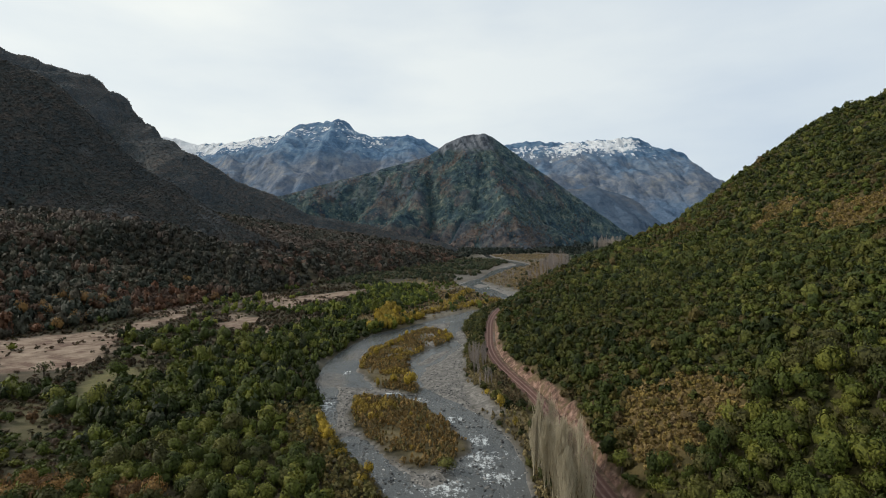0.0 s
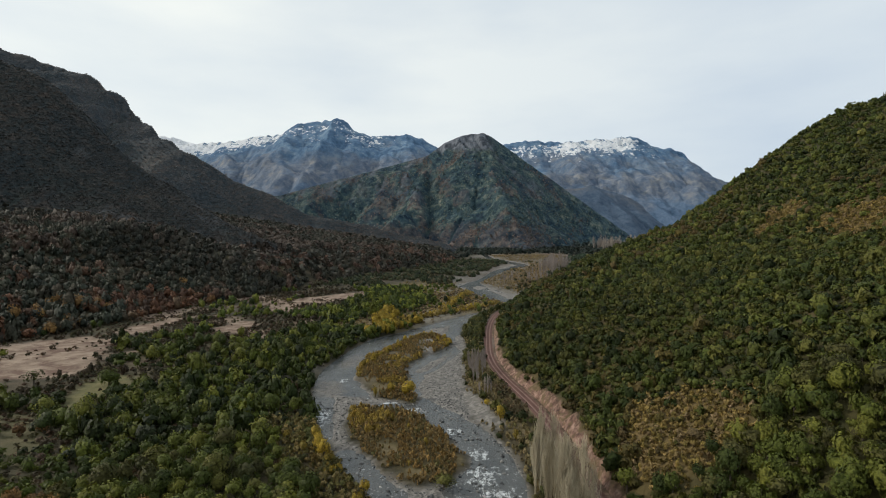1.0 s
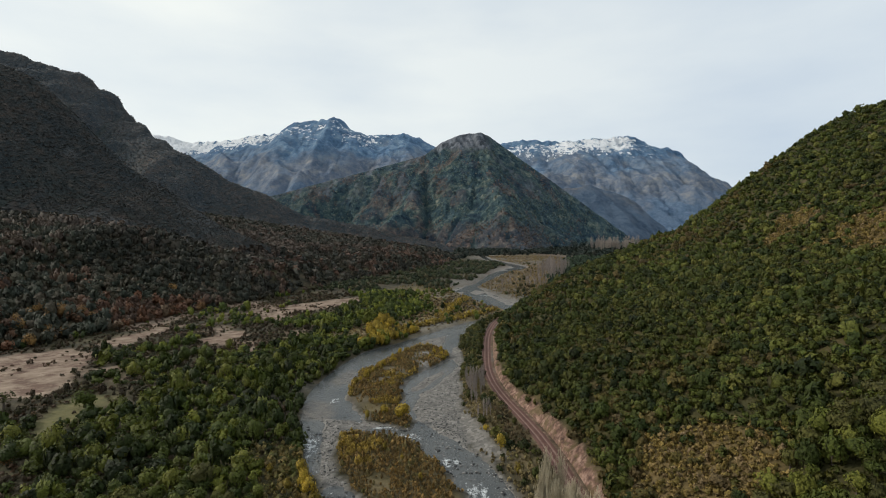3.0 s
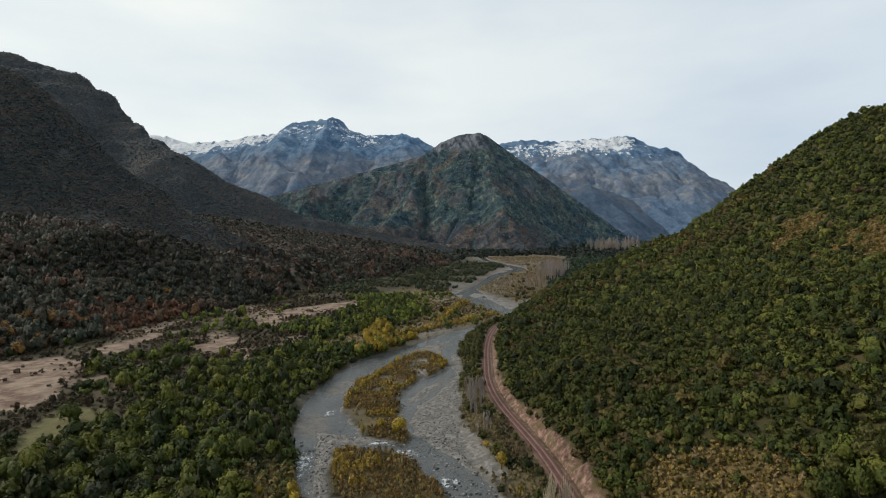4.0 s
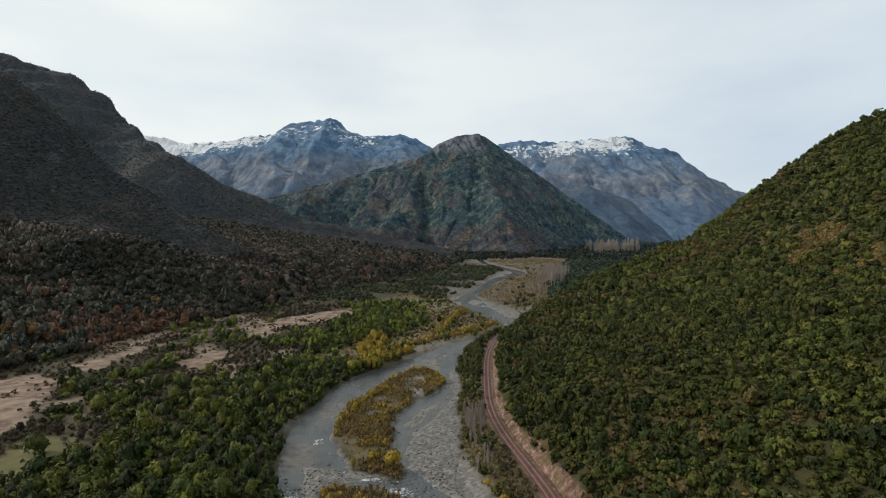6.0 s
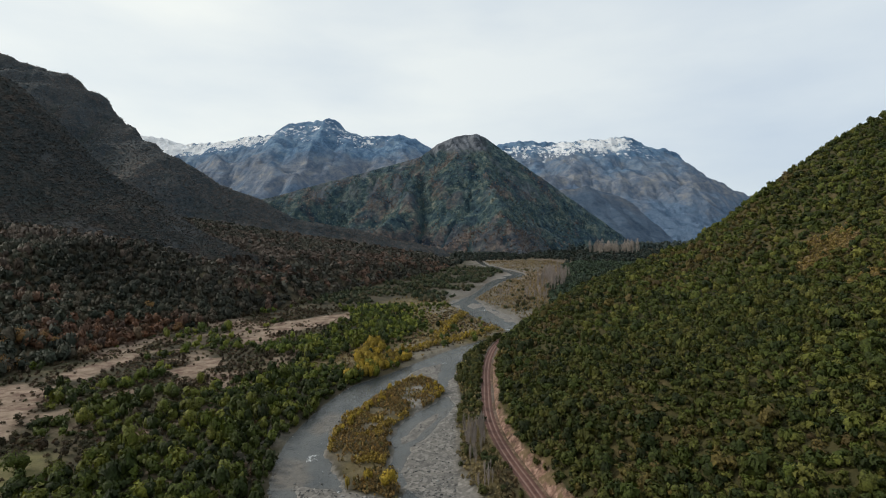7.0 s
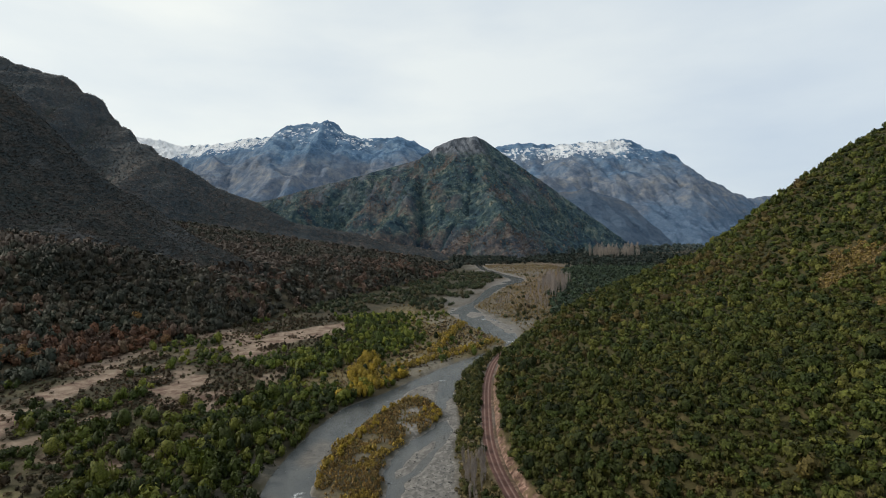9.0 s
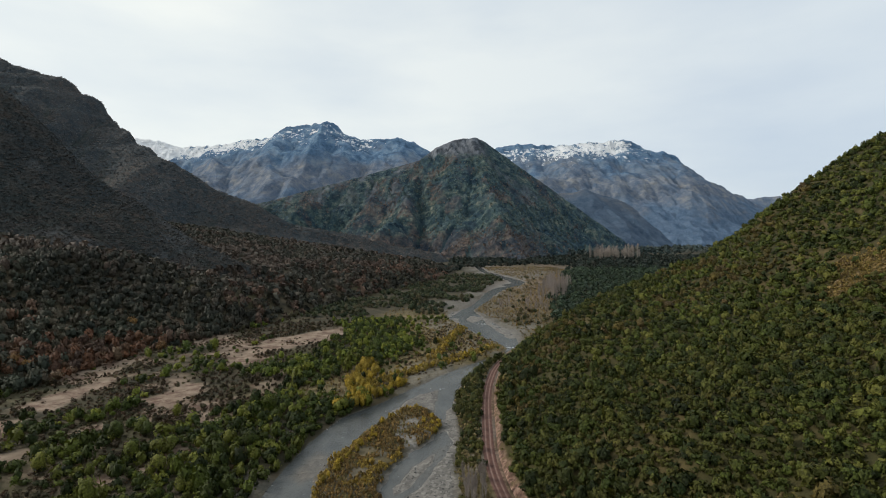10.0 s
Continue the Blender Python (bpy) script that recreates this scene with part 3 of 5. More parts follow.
# ---- the large forms ----
def spread(*stretches):
    """Grid lines: (from, to, step) one after another."""
    return np.concatenate([np.arange(a, b, s) for a, b, s in stretches])


gx = spread((-4800, -1200, 300), (-1200, -520, 40), (-520, -240, 8), (-240, -60, 3.0), (-60, 60, 1.5), (60, 240, 7), (240, 600, 12), (600, 4900, 200))
gy = spread((-2400, -200, 200), (-200, -90, 10), (-90, 84, 4), (84, 290, 1.6), (290, 420, 2.8), (420, 640, 4), (640, 1300, 10), (1300, 4900, 120))
X, Y = np.meshgrid(gx, gy)
Z = ground(X, Y)
c_ = channel(X, Y)
pts = np.c_[X.ravel(), Y.ravel(), Z.ravel()]
sand_v = np.maximum.reduce([smooth(-2, 3, rough_edge(X, Y, r, 14, 7)) for r in SANDS])
wash = smooth(0.50, 0.58, fbm(X, Y, 26, 4, 77)) * smooth(-215, -180, X) * smooth(-60, -90, X) * smooth(170, 230, Y) * smooth(460, 400, Y)
far_flat = smooth(460, 560, Y) * smooth(-20, 10, X - bank_left(Y)) * smooth(5, -15, X - wood_edge(Y)) * (0.15 + 0.45 * smooth(0.4, 0.6, fbm(X, Y, 50, 4, 83)))
sand_v = np.maximum.reduce([sand_v, wash * 0.85, far_flat])
mead_v = np.maximum.reduce([w * smooth(-3, 4, rough_edge(X, Y, r, 12, 6)) for r, w in zip(MEADOWS, (1, 0.45, 1))])
ground_ob = mesh_object("ground", pts, grid_faces(*X.shape), M_GROUND, smooth_faces=True, values={
    "gravel": np.maximum.reduce([0.6 * smooth(-6, 6, np.maximum.reduce([rough_edge(X, Y, r, 25, 10) for r in FLATS])), 0.95 * smooth(0.3, 0.8, isle_hollow(X, Y)), smooth(-0.8, 0.8, c_ + 2.0 * (fbm(X, Y, 6, 3, 80) - 0.6) - 1.0 * (X < bank_left(Y) + 3) * smooth(290, 260, Y)), 0.6 * smooth(0.46, 0.58, fbm(X, Y, 24, 4, 78)) * smooth(-45, -12, c_) * smooth(265, 300, Y) * smooth(80, 55, X - bank_right(Y)), 0.5 * smooth(0.55, 0.68, fbm(X, Y, 18, 4, 78)) * smooth(-25, -5, c_) * smooth(150, 220, Y), 0.95 * smooth(8.0, 4.5, X - bank_right(Y) + 4.5 * smooth(152, 176, Y) + 3 * (fbm(X, Y, 6, 3, 82) - 0.5)) * (X > bank_right(Y)) * smooth(132, 142, Y) * smooth(212, 195, Y)]).ravel(),
    "straw": np.maximum.reduce([smooth(75, 40, bank_left(Y) - X) * (X < bank_left(Y)) * smooth(262, 285, Y) * smooth(560, 470, Y), smooth(2, 6, X - bank_right(Y)) * smooth(4, 0, X - road_x(Y)) * (0.45 + 0.35 * smooth(150, 180, Y)) * smooth(0.35, 0.55, fbm(X, Y, 25, 3, 81) + 0.2) * (1 - 0.55 * smooth(380, 420, Y)), smooth(0.8, 2.5, islands(X, Y)) * 0.55]).ravel(),
    "sand": sand_v.ravel(), "meadow": np.maximum(mead_v, 0.25 * smooth(0.55, 0.75, fbm(X, Y, 40, 3, 79))).ravel(),
    "scarp": 0.7 * (smooth(3.4, 2.2, abs(X - road_x(Y))) * smooth(0, 2, X - road_x(Y) + 3) * smooth(340, 310, Y)).ravel()})
tagged(ground_ob, "flat valley floor of gravel, dry sand, grass and scrub soil", "ground", kind="structure")

# the river's water: one sheet, a little over the bed
wy = spread((-300, -60, 6), (-60, 420, 1.5), (420, 1300, 6))
wu = np.linspace(-0.02, 1.02, 40)
WY, WU = np.meshgrid(wy, wu, indexing="ij")
WX = bank_left(WY) * (1 - WU) + bank_right(WY) * WU
riff = 0.35 * smooth(160, 118, WY) + 0.25 * smooth(0.6, 0.8, fbm(WX, WY, 22, 3, 88))
for cx, cy, rx_, ry_ in ((9, 112, 6, 7), (0, 100, 8, 5), (12, 104, 6, 4), (-17, 99, 6, 5), (-24, 162.5, 4, 2), (-17, 159.5, 6, 1.8), (-8, 153, 5, 3), (-36, 183, 2.6, 3), (3, 137, 4, 4), (9, 123, 4, 5), (-36, 145, 4, 12), (-4, 305, 5, 3), (6, 288, 2, 2), (4, 243, 3, 2), (45, 455, 9, 4), (17, 505, 4, 10), (52, 372, 4, 3)):
    riff = np.maximum(riff, smooth(1.3, 0.3, np.hypot((WX - cx) / rx_, (WY - cy) / ry_)))
tagged(mesh_object("water", np.c_[WX.ravel(), WY.ravel(), (0.03 + 0.05 * (fbm(WX, WY, 3, 3, 91) - 0.5)).ravel()], grid_faces(*WX.shape), M_WATER, smooth_faces=True, values={"riffle": riff.ravel(), "shoal": np.maximum(np.maximum.reduce([smooth(-1.5, 2, rough_edge(WX, WY, r, 6, 1.5)) for r in SHOALS]), 0.4 * smooth(-2.0, 0.5, bars(WX, WY))).ravel()}),
       "shallow grey mountain river with white riffles", "river", kind="structure")

# the dirt road along the foot of the hill
ry = spread((-300, -60, 6), (-60, 440, 1.5))
rx = road_x(ry)
tang = np.stack([np.gradient(rx), np.gradient(ry)], 1)
tang /= np.linalg.norm(tang, axis=1)[:, None]
across = np.linspace(-1.95, 1.95, 25)
RX = rx[:, None] + across[None] * tang[:, 1:2]
RY = ry[:, None] - across[None] * tang[:, 0:1]
wheel = np.maximum(np.exp(-((abs(across) - 0.78) / 0.26) ** 2), 0.25 * np.exp(-((abs(across) - 1.75) / 0.15) ** 2))
RZ = 2.98 - 0.10 * np.exp(-((abs(across) - 0.78) / 0.26) ** 2)[None] - 0.12 * smooth(1.6, 1.95, abs(across))[None] + 0.05 * (fbm(RX, RY, 4, 3, 95) - 0.5) + 0.06
tagged(mesh_object("road", np.c_[RX.ravel(), RY.ravel(), RZ.ravel()], grid_faces(*RX.shape)[:, ::-1], M_ROAD, smooth_faces=True, values={"wheel": np.broadcast_to(wheel[None], RX.shape).ravel()}),
       "narrow red dirt road with two pale wheel tracks", "road", kind="structure")

# the wooded hill beside the road
hy = spread((-300, -60, 8), (-60, 80, 4), (80, 230, 1.5), (230, 400, 3.0), (400, 620, 8))
hu = np.concatenate([np.linspace(0, 20, 22), spread((22, 180, 3.0), (180, 640, 12))])
HY, HU = np.meshgrid(hy, hu, indexing="ij")
HX = hill_toe(HY) + HU
HZ = hill(HX, HY) + 1.0 * (fbm(HX, HY, 3.0, 3, 44) - 0.5) * smooth(0.5, 4, HU)
HZ += 2.6 * (fbm(HX * 0.6, HY, 2.4, 3, 47) - 0.5) * smooth(0.4, 2.0, HU) * smooth(11, 6, HU)
HZ[:, 0] -= 0.6
bare_v = np.maximum.reduce([smooth(-4, 3, rough_edge(HX, HY, r, 12, 8)) for r in BARE])
bare_v = np.maximum(bare_v, 0.4 * smooth(0.6, 0.7, fbm(HX, HY, 30, 3, 45)))
scarp_w = 7 + 5 * fbm(HX * 0, HY, 14, 3, 46)
scarp_w = scarp_w * bend(HY, SCARP_W)
scarp_v = smooth(1.0, 0.6, HU / scarp_w)
tagged(mesh_object("hillside", np.c_[HX.ravel(), HY.ravel(), HZ.ravel()], grid_faces(*HX.shape)[:, ::-1], M_HILL, smooth_faces=True, values={"bare": bare_v.ravel(), "scarp": scarp_v.ravel()}),
       "steep hillside with dry grass and a pale earth cutting above the road", "hill", kind="structure")


def mountain(name, xs, ys, fn, material, label, values=None):
    MX, MY = np.meshgrid(xs, ys)
    MZ = fn(MX, MY)
    ob = mesh_object(name, np.c_[MX.ravel(), MY.ravel(), MZ.ravel()], grid_faces(*MX.shape), material, smooth_faces=True, values={k: f(MX, MY, MZ).ravel() for k, f in (values or {}).items()})
    return tagged(ob, label, "mountain", kind="structure")


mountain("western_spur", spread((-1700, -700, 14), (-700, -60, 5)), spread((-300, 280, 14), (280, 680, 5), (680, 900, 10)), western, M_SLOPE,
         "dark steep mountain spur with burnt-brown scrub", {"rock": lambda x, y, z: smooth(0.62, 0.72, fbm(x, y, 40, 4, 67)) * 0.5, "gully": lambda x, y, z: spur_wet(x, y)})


def back_line(x):
    kx, ky, _ = np.array(BACK_CREST, float).T
    return np.interp(x, kx, ky)


def back_form(x, y):
    return ridge(x, y, BACK_CREST, 0.55, 0.9, 71, 60, 110) + 26 * (fbm(x, y, 90, 4, 76) - 0.5)


back_worn, back_wet = eroded(back_form, -2430, 240, 560, 1840, 11, back_line, 0.10, 14)


def back_ridge(x, y):
    crag = 15 * (fbm(x, 0.3 * y, 40, 4, 74, True) - 0.55) * smooth(130, 30, abs(back_line(x) - y)) * smooth(-700, -860, x)
    bluff = back_worn(x, y)
    ledge = 5.0 * np.sin(bluff / 9.0 + 3 * fbm(x, y, 70, 3, 72)) * smooth(200, 300, bluff)
    return bluff + crag + ledge + 6 * (fbm(x, y, 26, 4, 76) - 0.5) + 3 * (fbm(x, y, 9, 2, 75) - 0.5)


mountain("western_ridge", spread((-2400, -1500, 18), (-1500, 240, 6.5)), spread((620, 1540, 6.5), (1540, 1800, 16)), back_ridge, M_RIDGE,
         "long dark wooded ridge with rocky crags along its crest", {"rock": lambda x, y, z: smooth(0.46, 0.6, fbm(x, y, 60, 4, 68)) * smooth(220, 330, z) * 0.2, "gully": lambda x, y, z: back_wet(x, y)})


def central_form(x, y):
    main = ridge(x, y, MID_CREST, 0.80, 0.9, 81, 30, 120)
    spine = np.full(np.shape(x), -99.0)
    for x0, z0, run, drift, sway in ((172, 446, 640, 60, 22), (-20, 350, 560, -190, 30), (-330, 282, 480, -230, 35), (330, 300, 430, 50, 18), (-640, 205, 420, -120, 15)):
        u = np.clip((2000 - y) / run, 0, 1.3)
        wind = x0 + drift * u + sway * np.sin(4 * u + x0)
        arm = z0 - 0.9 * z0 * u ** 0.9 - (0.7 + 0.2 * u) * abs(x - wind)
        spine = np.maximum(spine, arm)
    return np.maximum(main, np.where(y < 2010, spine, -99)) + (46 * (fbm(x, y, 110, 5, 86) - 0.5) - 75 * (0.7 - fbm(x + 0.3 * y, y, 170, 5, 83, True))) * smooth(0, 120, abs(2000 - y))


mid_worn, mid_wet = eroded(central_form, -1400, 900, 1250, 2300, 8, lambda x: 2000, 0.06, 16)


def central(x, y):
    z = mid_worn(x, y)
    slab = 30 * (fbm(x + 0.3 * y, 0.1 * y, 15, 3, 93, True) - 0.75) * smooth(325, 375, z) * smooth(250, 190, x) * smooth(1997, 1980, y)
    return z + slab + (16 * (fbm(x, y, 48, 4, 90, True) - 0.6) + 5 * (fbm(x, y, 10, 2, 91) - 0.5)) * smooth(0, 40, abs(2000 - y) + 15)


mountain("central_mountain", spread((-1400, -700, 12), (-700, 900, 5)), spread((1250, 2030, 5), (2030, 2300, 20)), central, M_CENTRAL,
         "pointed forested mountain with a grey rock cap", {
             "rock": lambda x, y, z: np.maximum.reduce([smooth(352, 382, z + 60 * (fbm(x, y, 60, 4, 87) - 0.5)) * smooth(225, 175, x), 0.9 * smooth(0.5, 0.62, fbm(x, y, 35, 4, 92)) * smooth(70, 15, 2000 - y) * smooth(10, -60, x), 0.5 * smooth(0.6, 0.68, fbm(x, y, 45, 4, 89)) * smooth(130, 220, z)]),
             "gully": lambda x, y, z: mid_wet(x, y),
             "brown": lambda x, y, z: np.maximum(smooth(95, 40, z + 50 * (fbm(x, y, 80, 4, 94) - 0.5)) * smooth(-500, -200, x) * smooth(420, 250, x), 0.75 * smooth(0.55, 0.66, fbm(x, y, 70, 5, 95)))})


def high(knots, yc, front, seed, x0, x1):
    crest = [(x, yc, z) for x, z in knots]

    def form(x, y):
        branching = 190 * (fbm(x + 0.25 * y, y, 420, 4, seed + 7, True) - 0.62) * smooth(40, 420, abs(yc - y))
        return ridge(x, y, crest, front, 0.8, seed, 60, 200) + branching + 95 * (fbm(x, y, 190, 5, seed + 3) - 0.5) * smooth(0, 150, abs(yc - y))

    worn, wet = eroded(form, x0, x1, 2200, 4000, 13, lambda x: yc, 0.12, 14)

    def fn(x, y):
        near = smooth(240, 0, abs(yc - y))
        craggy = 26 * (fbm(x, 0.2 * y, 60, 5, seed + 9, True) - 0.62) * near
        z = worn(x, y)
        ledge = 9 * np.sin(z / 17 + 4 * fbm(x, y, 160, 3, seed + 5)) * near
        return z + craggy + ledge + 20 * (fbm(x, y, 60, 4, seed + 3, True) - 0.6) + 10 * (fbm(x, y, 24, 3, seed + 4) - 0.5)
    return fn, wet


def snow_line(knots, share, top, wet):
    """How much snow lies: a share along the crest, between a few metres under it and some way down."""
    kx, kz = np.array(knots, float).T
    sx, sv = np.array(share, float).T
    tx, tv = np.array(top, float).T

    def fn(x, y, z):
        under = np.interp(x, kx, kz) - z + 40 * (fbm(x, y, 120, 3, 141) - 0.5)
        t = np.interp(x, tx, tv)
        share_here = np.interp(x, sx, sv)
        return -0.75 + (1.35 * share_here + 0.5 * (wet(x, y) - 0.25)) * smooth(t - 25, t + 10, under) * smooth(t + 260, t + 60, under - 260 * smooth(-1780, -2000, x))
    return fn


west_form, west_wet = high(HIGH_A, 3700, 0.58, 101, -3000, 900)
# the far forms share colours that already hold the blue haze
mountain("high_range_west", spread((-3000, 900, 9)), spread((2300, 2900, 20), (2900, 3760, 9), (3760, 4000, 40)), west_form, M_RANGE, "distant range with snow along its crest, tinted blue-grey for haze", {"snow": snow_line(HIGH_A, ((-3000, 2.2), (-1950, 2.2), (-1750, 1.15), (-1250, 1.05), (-1100, 0.75), (-700, 0.72), (-480, 0.8), (-380, 0.45), (-200, 0.1), (0, 0.0)), ((-3000, -30), (-1800, -30), (-1200, -25), (-900, 45), (-650, 25), (-400, 10)), west_wet), "gully": lambda x, y, z: west_wet(x, y)})
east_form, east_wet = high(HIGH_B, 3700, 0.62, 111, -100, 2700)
mountain("high_range_east", spread((-100, 2700, 9)), spread((2300, 2900, 20), (2900, 3760, 9), (3760, 4000, 40)), east_form, M_RANGE, "distant range with a snowy summit, tinted blue-grey for haze", {"snow": snow_line(HIGH_B, ((300, 0.7), (800, 0.85), (950, 1.15), (1350, 1.15), (1480, 0.8), (1570, 0.5), (1700, 0.0)), ((400, 50), (850, 35), (980, -10), (1400, -10), (1500, 40)), east_wet), "gully": lambda x, y, z: east_wet(x, y)})
LOW_CREST = [(100, 2900, 20), (520, 2900, 120), (718, 2900, 300), (884, 2900, 318), (1051, 2900, 271), (1218, 2900, 215), (1352, 2900, 162), (1553, 2900, 88), (1721, 2900, 22)]


low_worn, low_wet = eroded(lambda x, y: ridge(x, y, LOW_CREST, 0.5, 0.7, 131, 70, 150) + 40 * (fbm(x, y, 110, 4, 135) - 0.5), 100, 1730, 2250, 3300, 14, lambda x: 2900, 0.1, 12)


def foothill(x, y):
    return low_worn(x, y) + 10 * (fbm(x, y, 40, 4, 136) - 0.5)


mountain("blue_foothill", spread((100, 1720, 14)), spread((2250, 3000, 14), (3000, 3300, 40)), foothill, M_LOW, "dark wooded foothill below the snowy range, tinted blue for haze", {"snow": lambda x, y, z: 0 * z - 2, "gully": lambda x, y, z: low_wet(x, y)})
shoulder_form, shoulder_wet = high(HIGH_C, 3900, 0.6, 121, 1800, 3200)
mountain("far_shoulder", spread((1800, 3200, 30)), spread((2600, 4000, 30)), shoulder_form, M_RANGE, "distant mountain shoulder, tinted blue for haze", {"snow": lambda x, y, z: z * 0 - 2, "gully": lambda x, y, z: shoulder_wet(x, y)})


# ---- plants ----
def ico(level):
    bm = bmesh.new()
    bmesh.ops.create_icosphere(bm, subdivisions=level, radius=1)
    v = np.array([p.co[:] for p in bm.verts])
    f = np.array([[q.index for q in p.verts] for p in bm.faces])
    bm.free()
    return v, f


ICO1 = ico(1)


def crown_shape(seed, leaves, leaf, lumps=6, tall=1.0, core=0.72, spread_=0.55, boughs=0):
    """A crown of unit radius: clumps of leaf sprays over a few boughs, round a small heart. Base at z = 0. Vertices, faces, normals."""
    r = np.random.default_rng(seed)
    cen = r.normal(size=(lumps, 3))
    cen /= np.linalg.norm(cen, axis=1)[:, None]
    cen *= spread_ * r.uniform(0.6, 1.1, (lumps, 1))
    cen[:, 2] = abs(cen[:, 2]) * 0.9 - 0.12
    rad = r.uniform(0.36, 0.6, lumps)
    which = r.integers(0, lumps, leaves)
    d = r.normal(size=(leaves, 3))
    d[:, 2] += 0.35
    d /= np.linalg.norm(d, axis=1)[:, None]
    p = cen[which] + d * rad[which][:, None] * r.uniform(0.8, 1.12, (leaves, 1))
    out = 0.6 * d + 0.6 * p / np.linalg.norm(p, axis=1)[:, None]
    nrm = out + 0.35 * r.normal(size=(leaves, 3))
    nrm /= np.linalg.norm(nrm, axis=1)[:, None]
    a = np.cross(nrm, r.normal(size=(leaves, 3)))
    a /= np.linalg.norm(a, axis=1)[:, None]
    b = np.cross(nrm, a)
    s = leaf * r.uniform(0.6, 1.4, (leaves, 1))
    v = np.stack([p + a * s, p - a * s * 0.6 + b * s * 0.8, p - a * s * 0.5 - b * s * 0.9], 1).reshape(-1, 3)
    soft = out + 0.3 * nrm + np.array([0, 0, 0.25])
    n = np.repeat(soft / np.linalg.norm(soft, axis=1)[:, None], 3, axis=0)
    f = np.arange(3 * leaves).reshape(-1, 3)
    if core:
        cv, cf = ICO1
        f, n = np.concatenate([f, cf + len(v)]), np.concatenate([n, cv])
        v = np.concatenate([v, cv * core * np.array([1, 1, 0.8]) * (1 + 0.25 * r.normal(size=(len(cv), 1)))])
    for k in np.argsort(-rad)[:boughs]:                   # dense leafy boughs
        cv, cf = ICO1
        f, n = np.concatenate([f, cf + len(v)]), np.concatenate([n, 0.75 * cv + 0.25 * cen[k] / np.linalg.norm(cen[k]) + 0.12 * r.normal(size=cv.shape)])
        v = np.concatenate([v, cen[k] + cv * rad[k] * np.array([1, 1, 0.85]) * (0.8 + 0.18 * r.normal(size=(len(cv), 1)))])
    v[:, 2] = (v[:, 2] + 0.62) * tall
    return v, f, n


def scatter(x0, x1, y0, y1, step, keep, seed):
    """Places on a jittered grid where keep(x, y) says how likely one is."""
    r = np.random.default_rng(seed)
    x, y = np.meshgrid(np.arange(x0, x1, step), np.arange(y0, y1, step))
    x, y = (x + r.uniform(-0.5, 0.5, x.shape) * step).ravel(), (y + r.uniform(-0.5, 0.5, y.shape) * step).ravel()
    ok = r.uniform(size=x.shape) < keep(x, y)
    return x[ok], y[ok], r


def thicket(name, shapes, x, y, size, colour, r, label, category, sink=0.15, squash=None, z=None, soft=True):
    """Many plants joined into one mesh of uncountable growth."""
    z = surface(x, y) if z is None else z
    vs, fs, cs, ns, base = [], [], [], [], 0
    pick = r.integers(0, len(shapes), len(x))
    for k, (v, f, n) in enumerate(shapes):
        i = np.flatnonzero(pick == k)
        if not len(i):
            continue
        t = r.uniform(0, 2 * np.pi, len(i))
        ct, st = np.cos(t)[:, None], np.sin(t)[:, None]
        s = size[i][:, None]
        tall = (r.uniform(0.8, 1.25, len(i)) if squash is None else squash[i])[:, None]
        P = np.stack([(v[None, :, 0] * ct - v[None, :, 1] * st) * s + x[i][:, None], (v[None, :, 0] * st + v[None, :, 1] * ct) * s + y[i][:, None], (v[None, :, 2] - sink) * s * tall + z[i][:, None]], -1)
        vs.append(P.reshape(-1, 3))
        fs.append((f[None] + (np.arange(len(i)) * len(v))[:, None, None] + base).reshape(-1, 3))
        cs.append(np.repeat(colour[i], len(v), axis=0))
        ns.append(np.stack([n[None, :, 0] * ct - n[None, :, 1] * st, n[None, :, 0] * st + n[None, :, 1] * ct, n[None, :, 2] + 0 * ct], -1).reshape(-1, 3))
        base += len(i) * len(v)
    if not vs:
        return None
    ob = mesh_object(name, np.concatenate(vs), np.concatenate(fs), M_LEAF, colours={"leaf": np.concatenate(cs)}, normals=np.concatenate(ns) if soft else None)
    return tagged(ob, label, category, kind="stuff")


def tints(r, n, *stops):
    """Random mixtures between neighbouring colours of a list."""
    c = np.array(stops)
    u = r.uniform(0, len(c) - 1.001, n)
    k = u.astype(int)
    return (c[k] + (c[k + 1] - c[k]) * (u - k)[:, None]) * r.uniform(0.75, 1.25, (n, 1))


MIDDLE = [crown_shape(s, 78, 0.23, n, t, 0, w, 1) for s, (n, t, w) in enumerate(((8, 1.0, 0.55), (5, 1.25, 0.5), (10, 0.8, 0.65), (6, 1.5, 0.42), (9, 1.0, 0.62), (4, 1.1, 0.6), (7, 1.35, 0.5), (11, 0.9, 0.6)))]
SMALL = [crown_shape(20 + s, 50, 0.28, n, t, 0, w, 1) for s, (n, t, w) in enumerate(((6, 1.0, 0.55), (4, 1.3, 0.5), (8, 0.8, 0.65), (5, 1.5, 0.42), (7, 1.0, 0.62), (4, 1.1, 0.6)))]
SPRIG = [crown_shape(70 + s, 20, 0.42, 4, 1.1, 0.0) for s in range(6)]
TUFT = [crown_shape(40 + s, 22, 0.36, 3, 1.2, 0.0) for s in range(4)]


def in_view(x, y, wide=1.0):
    return (abs(x) < wide * y + 25)


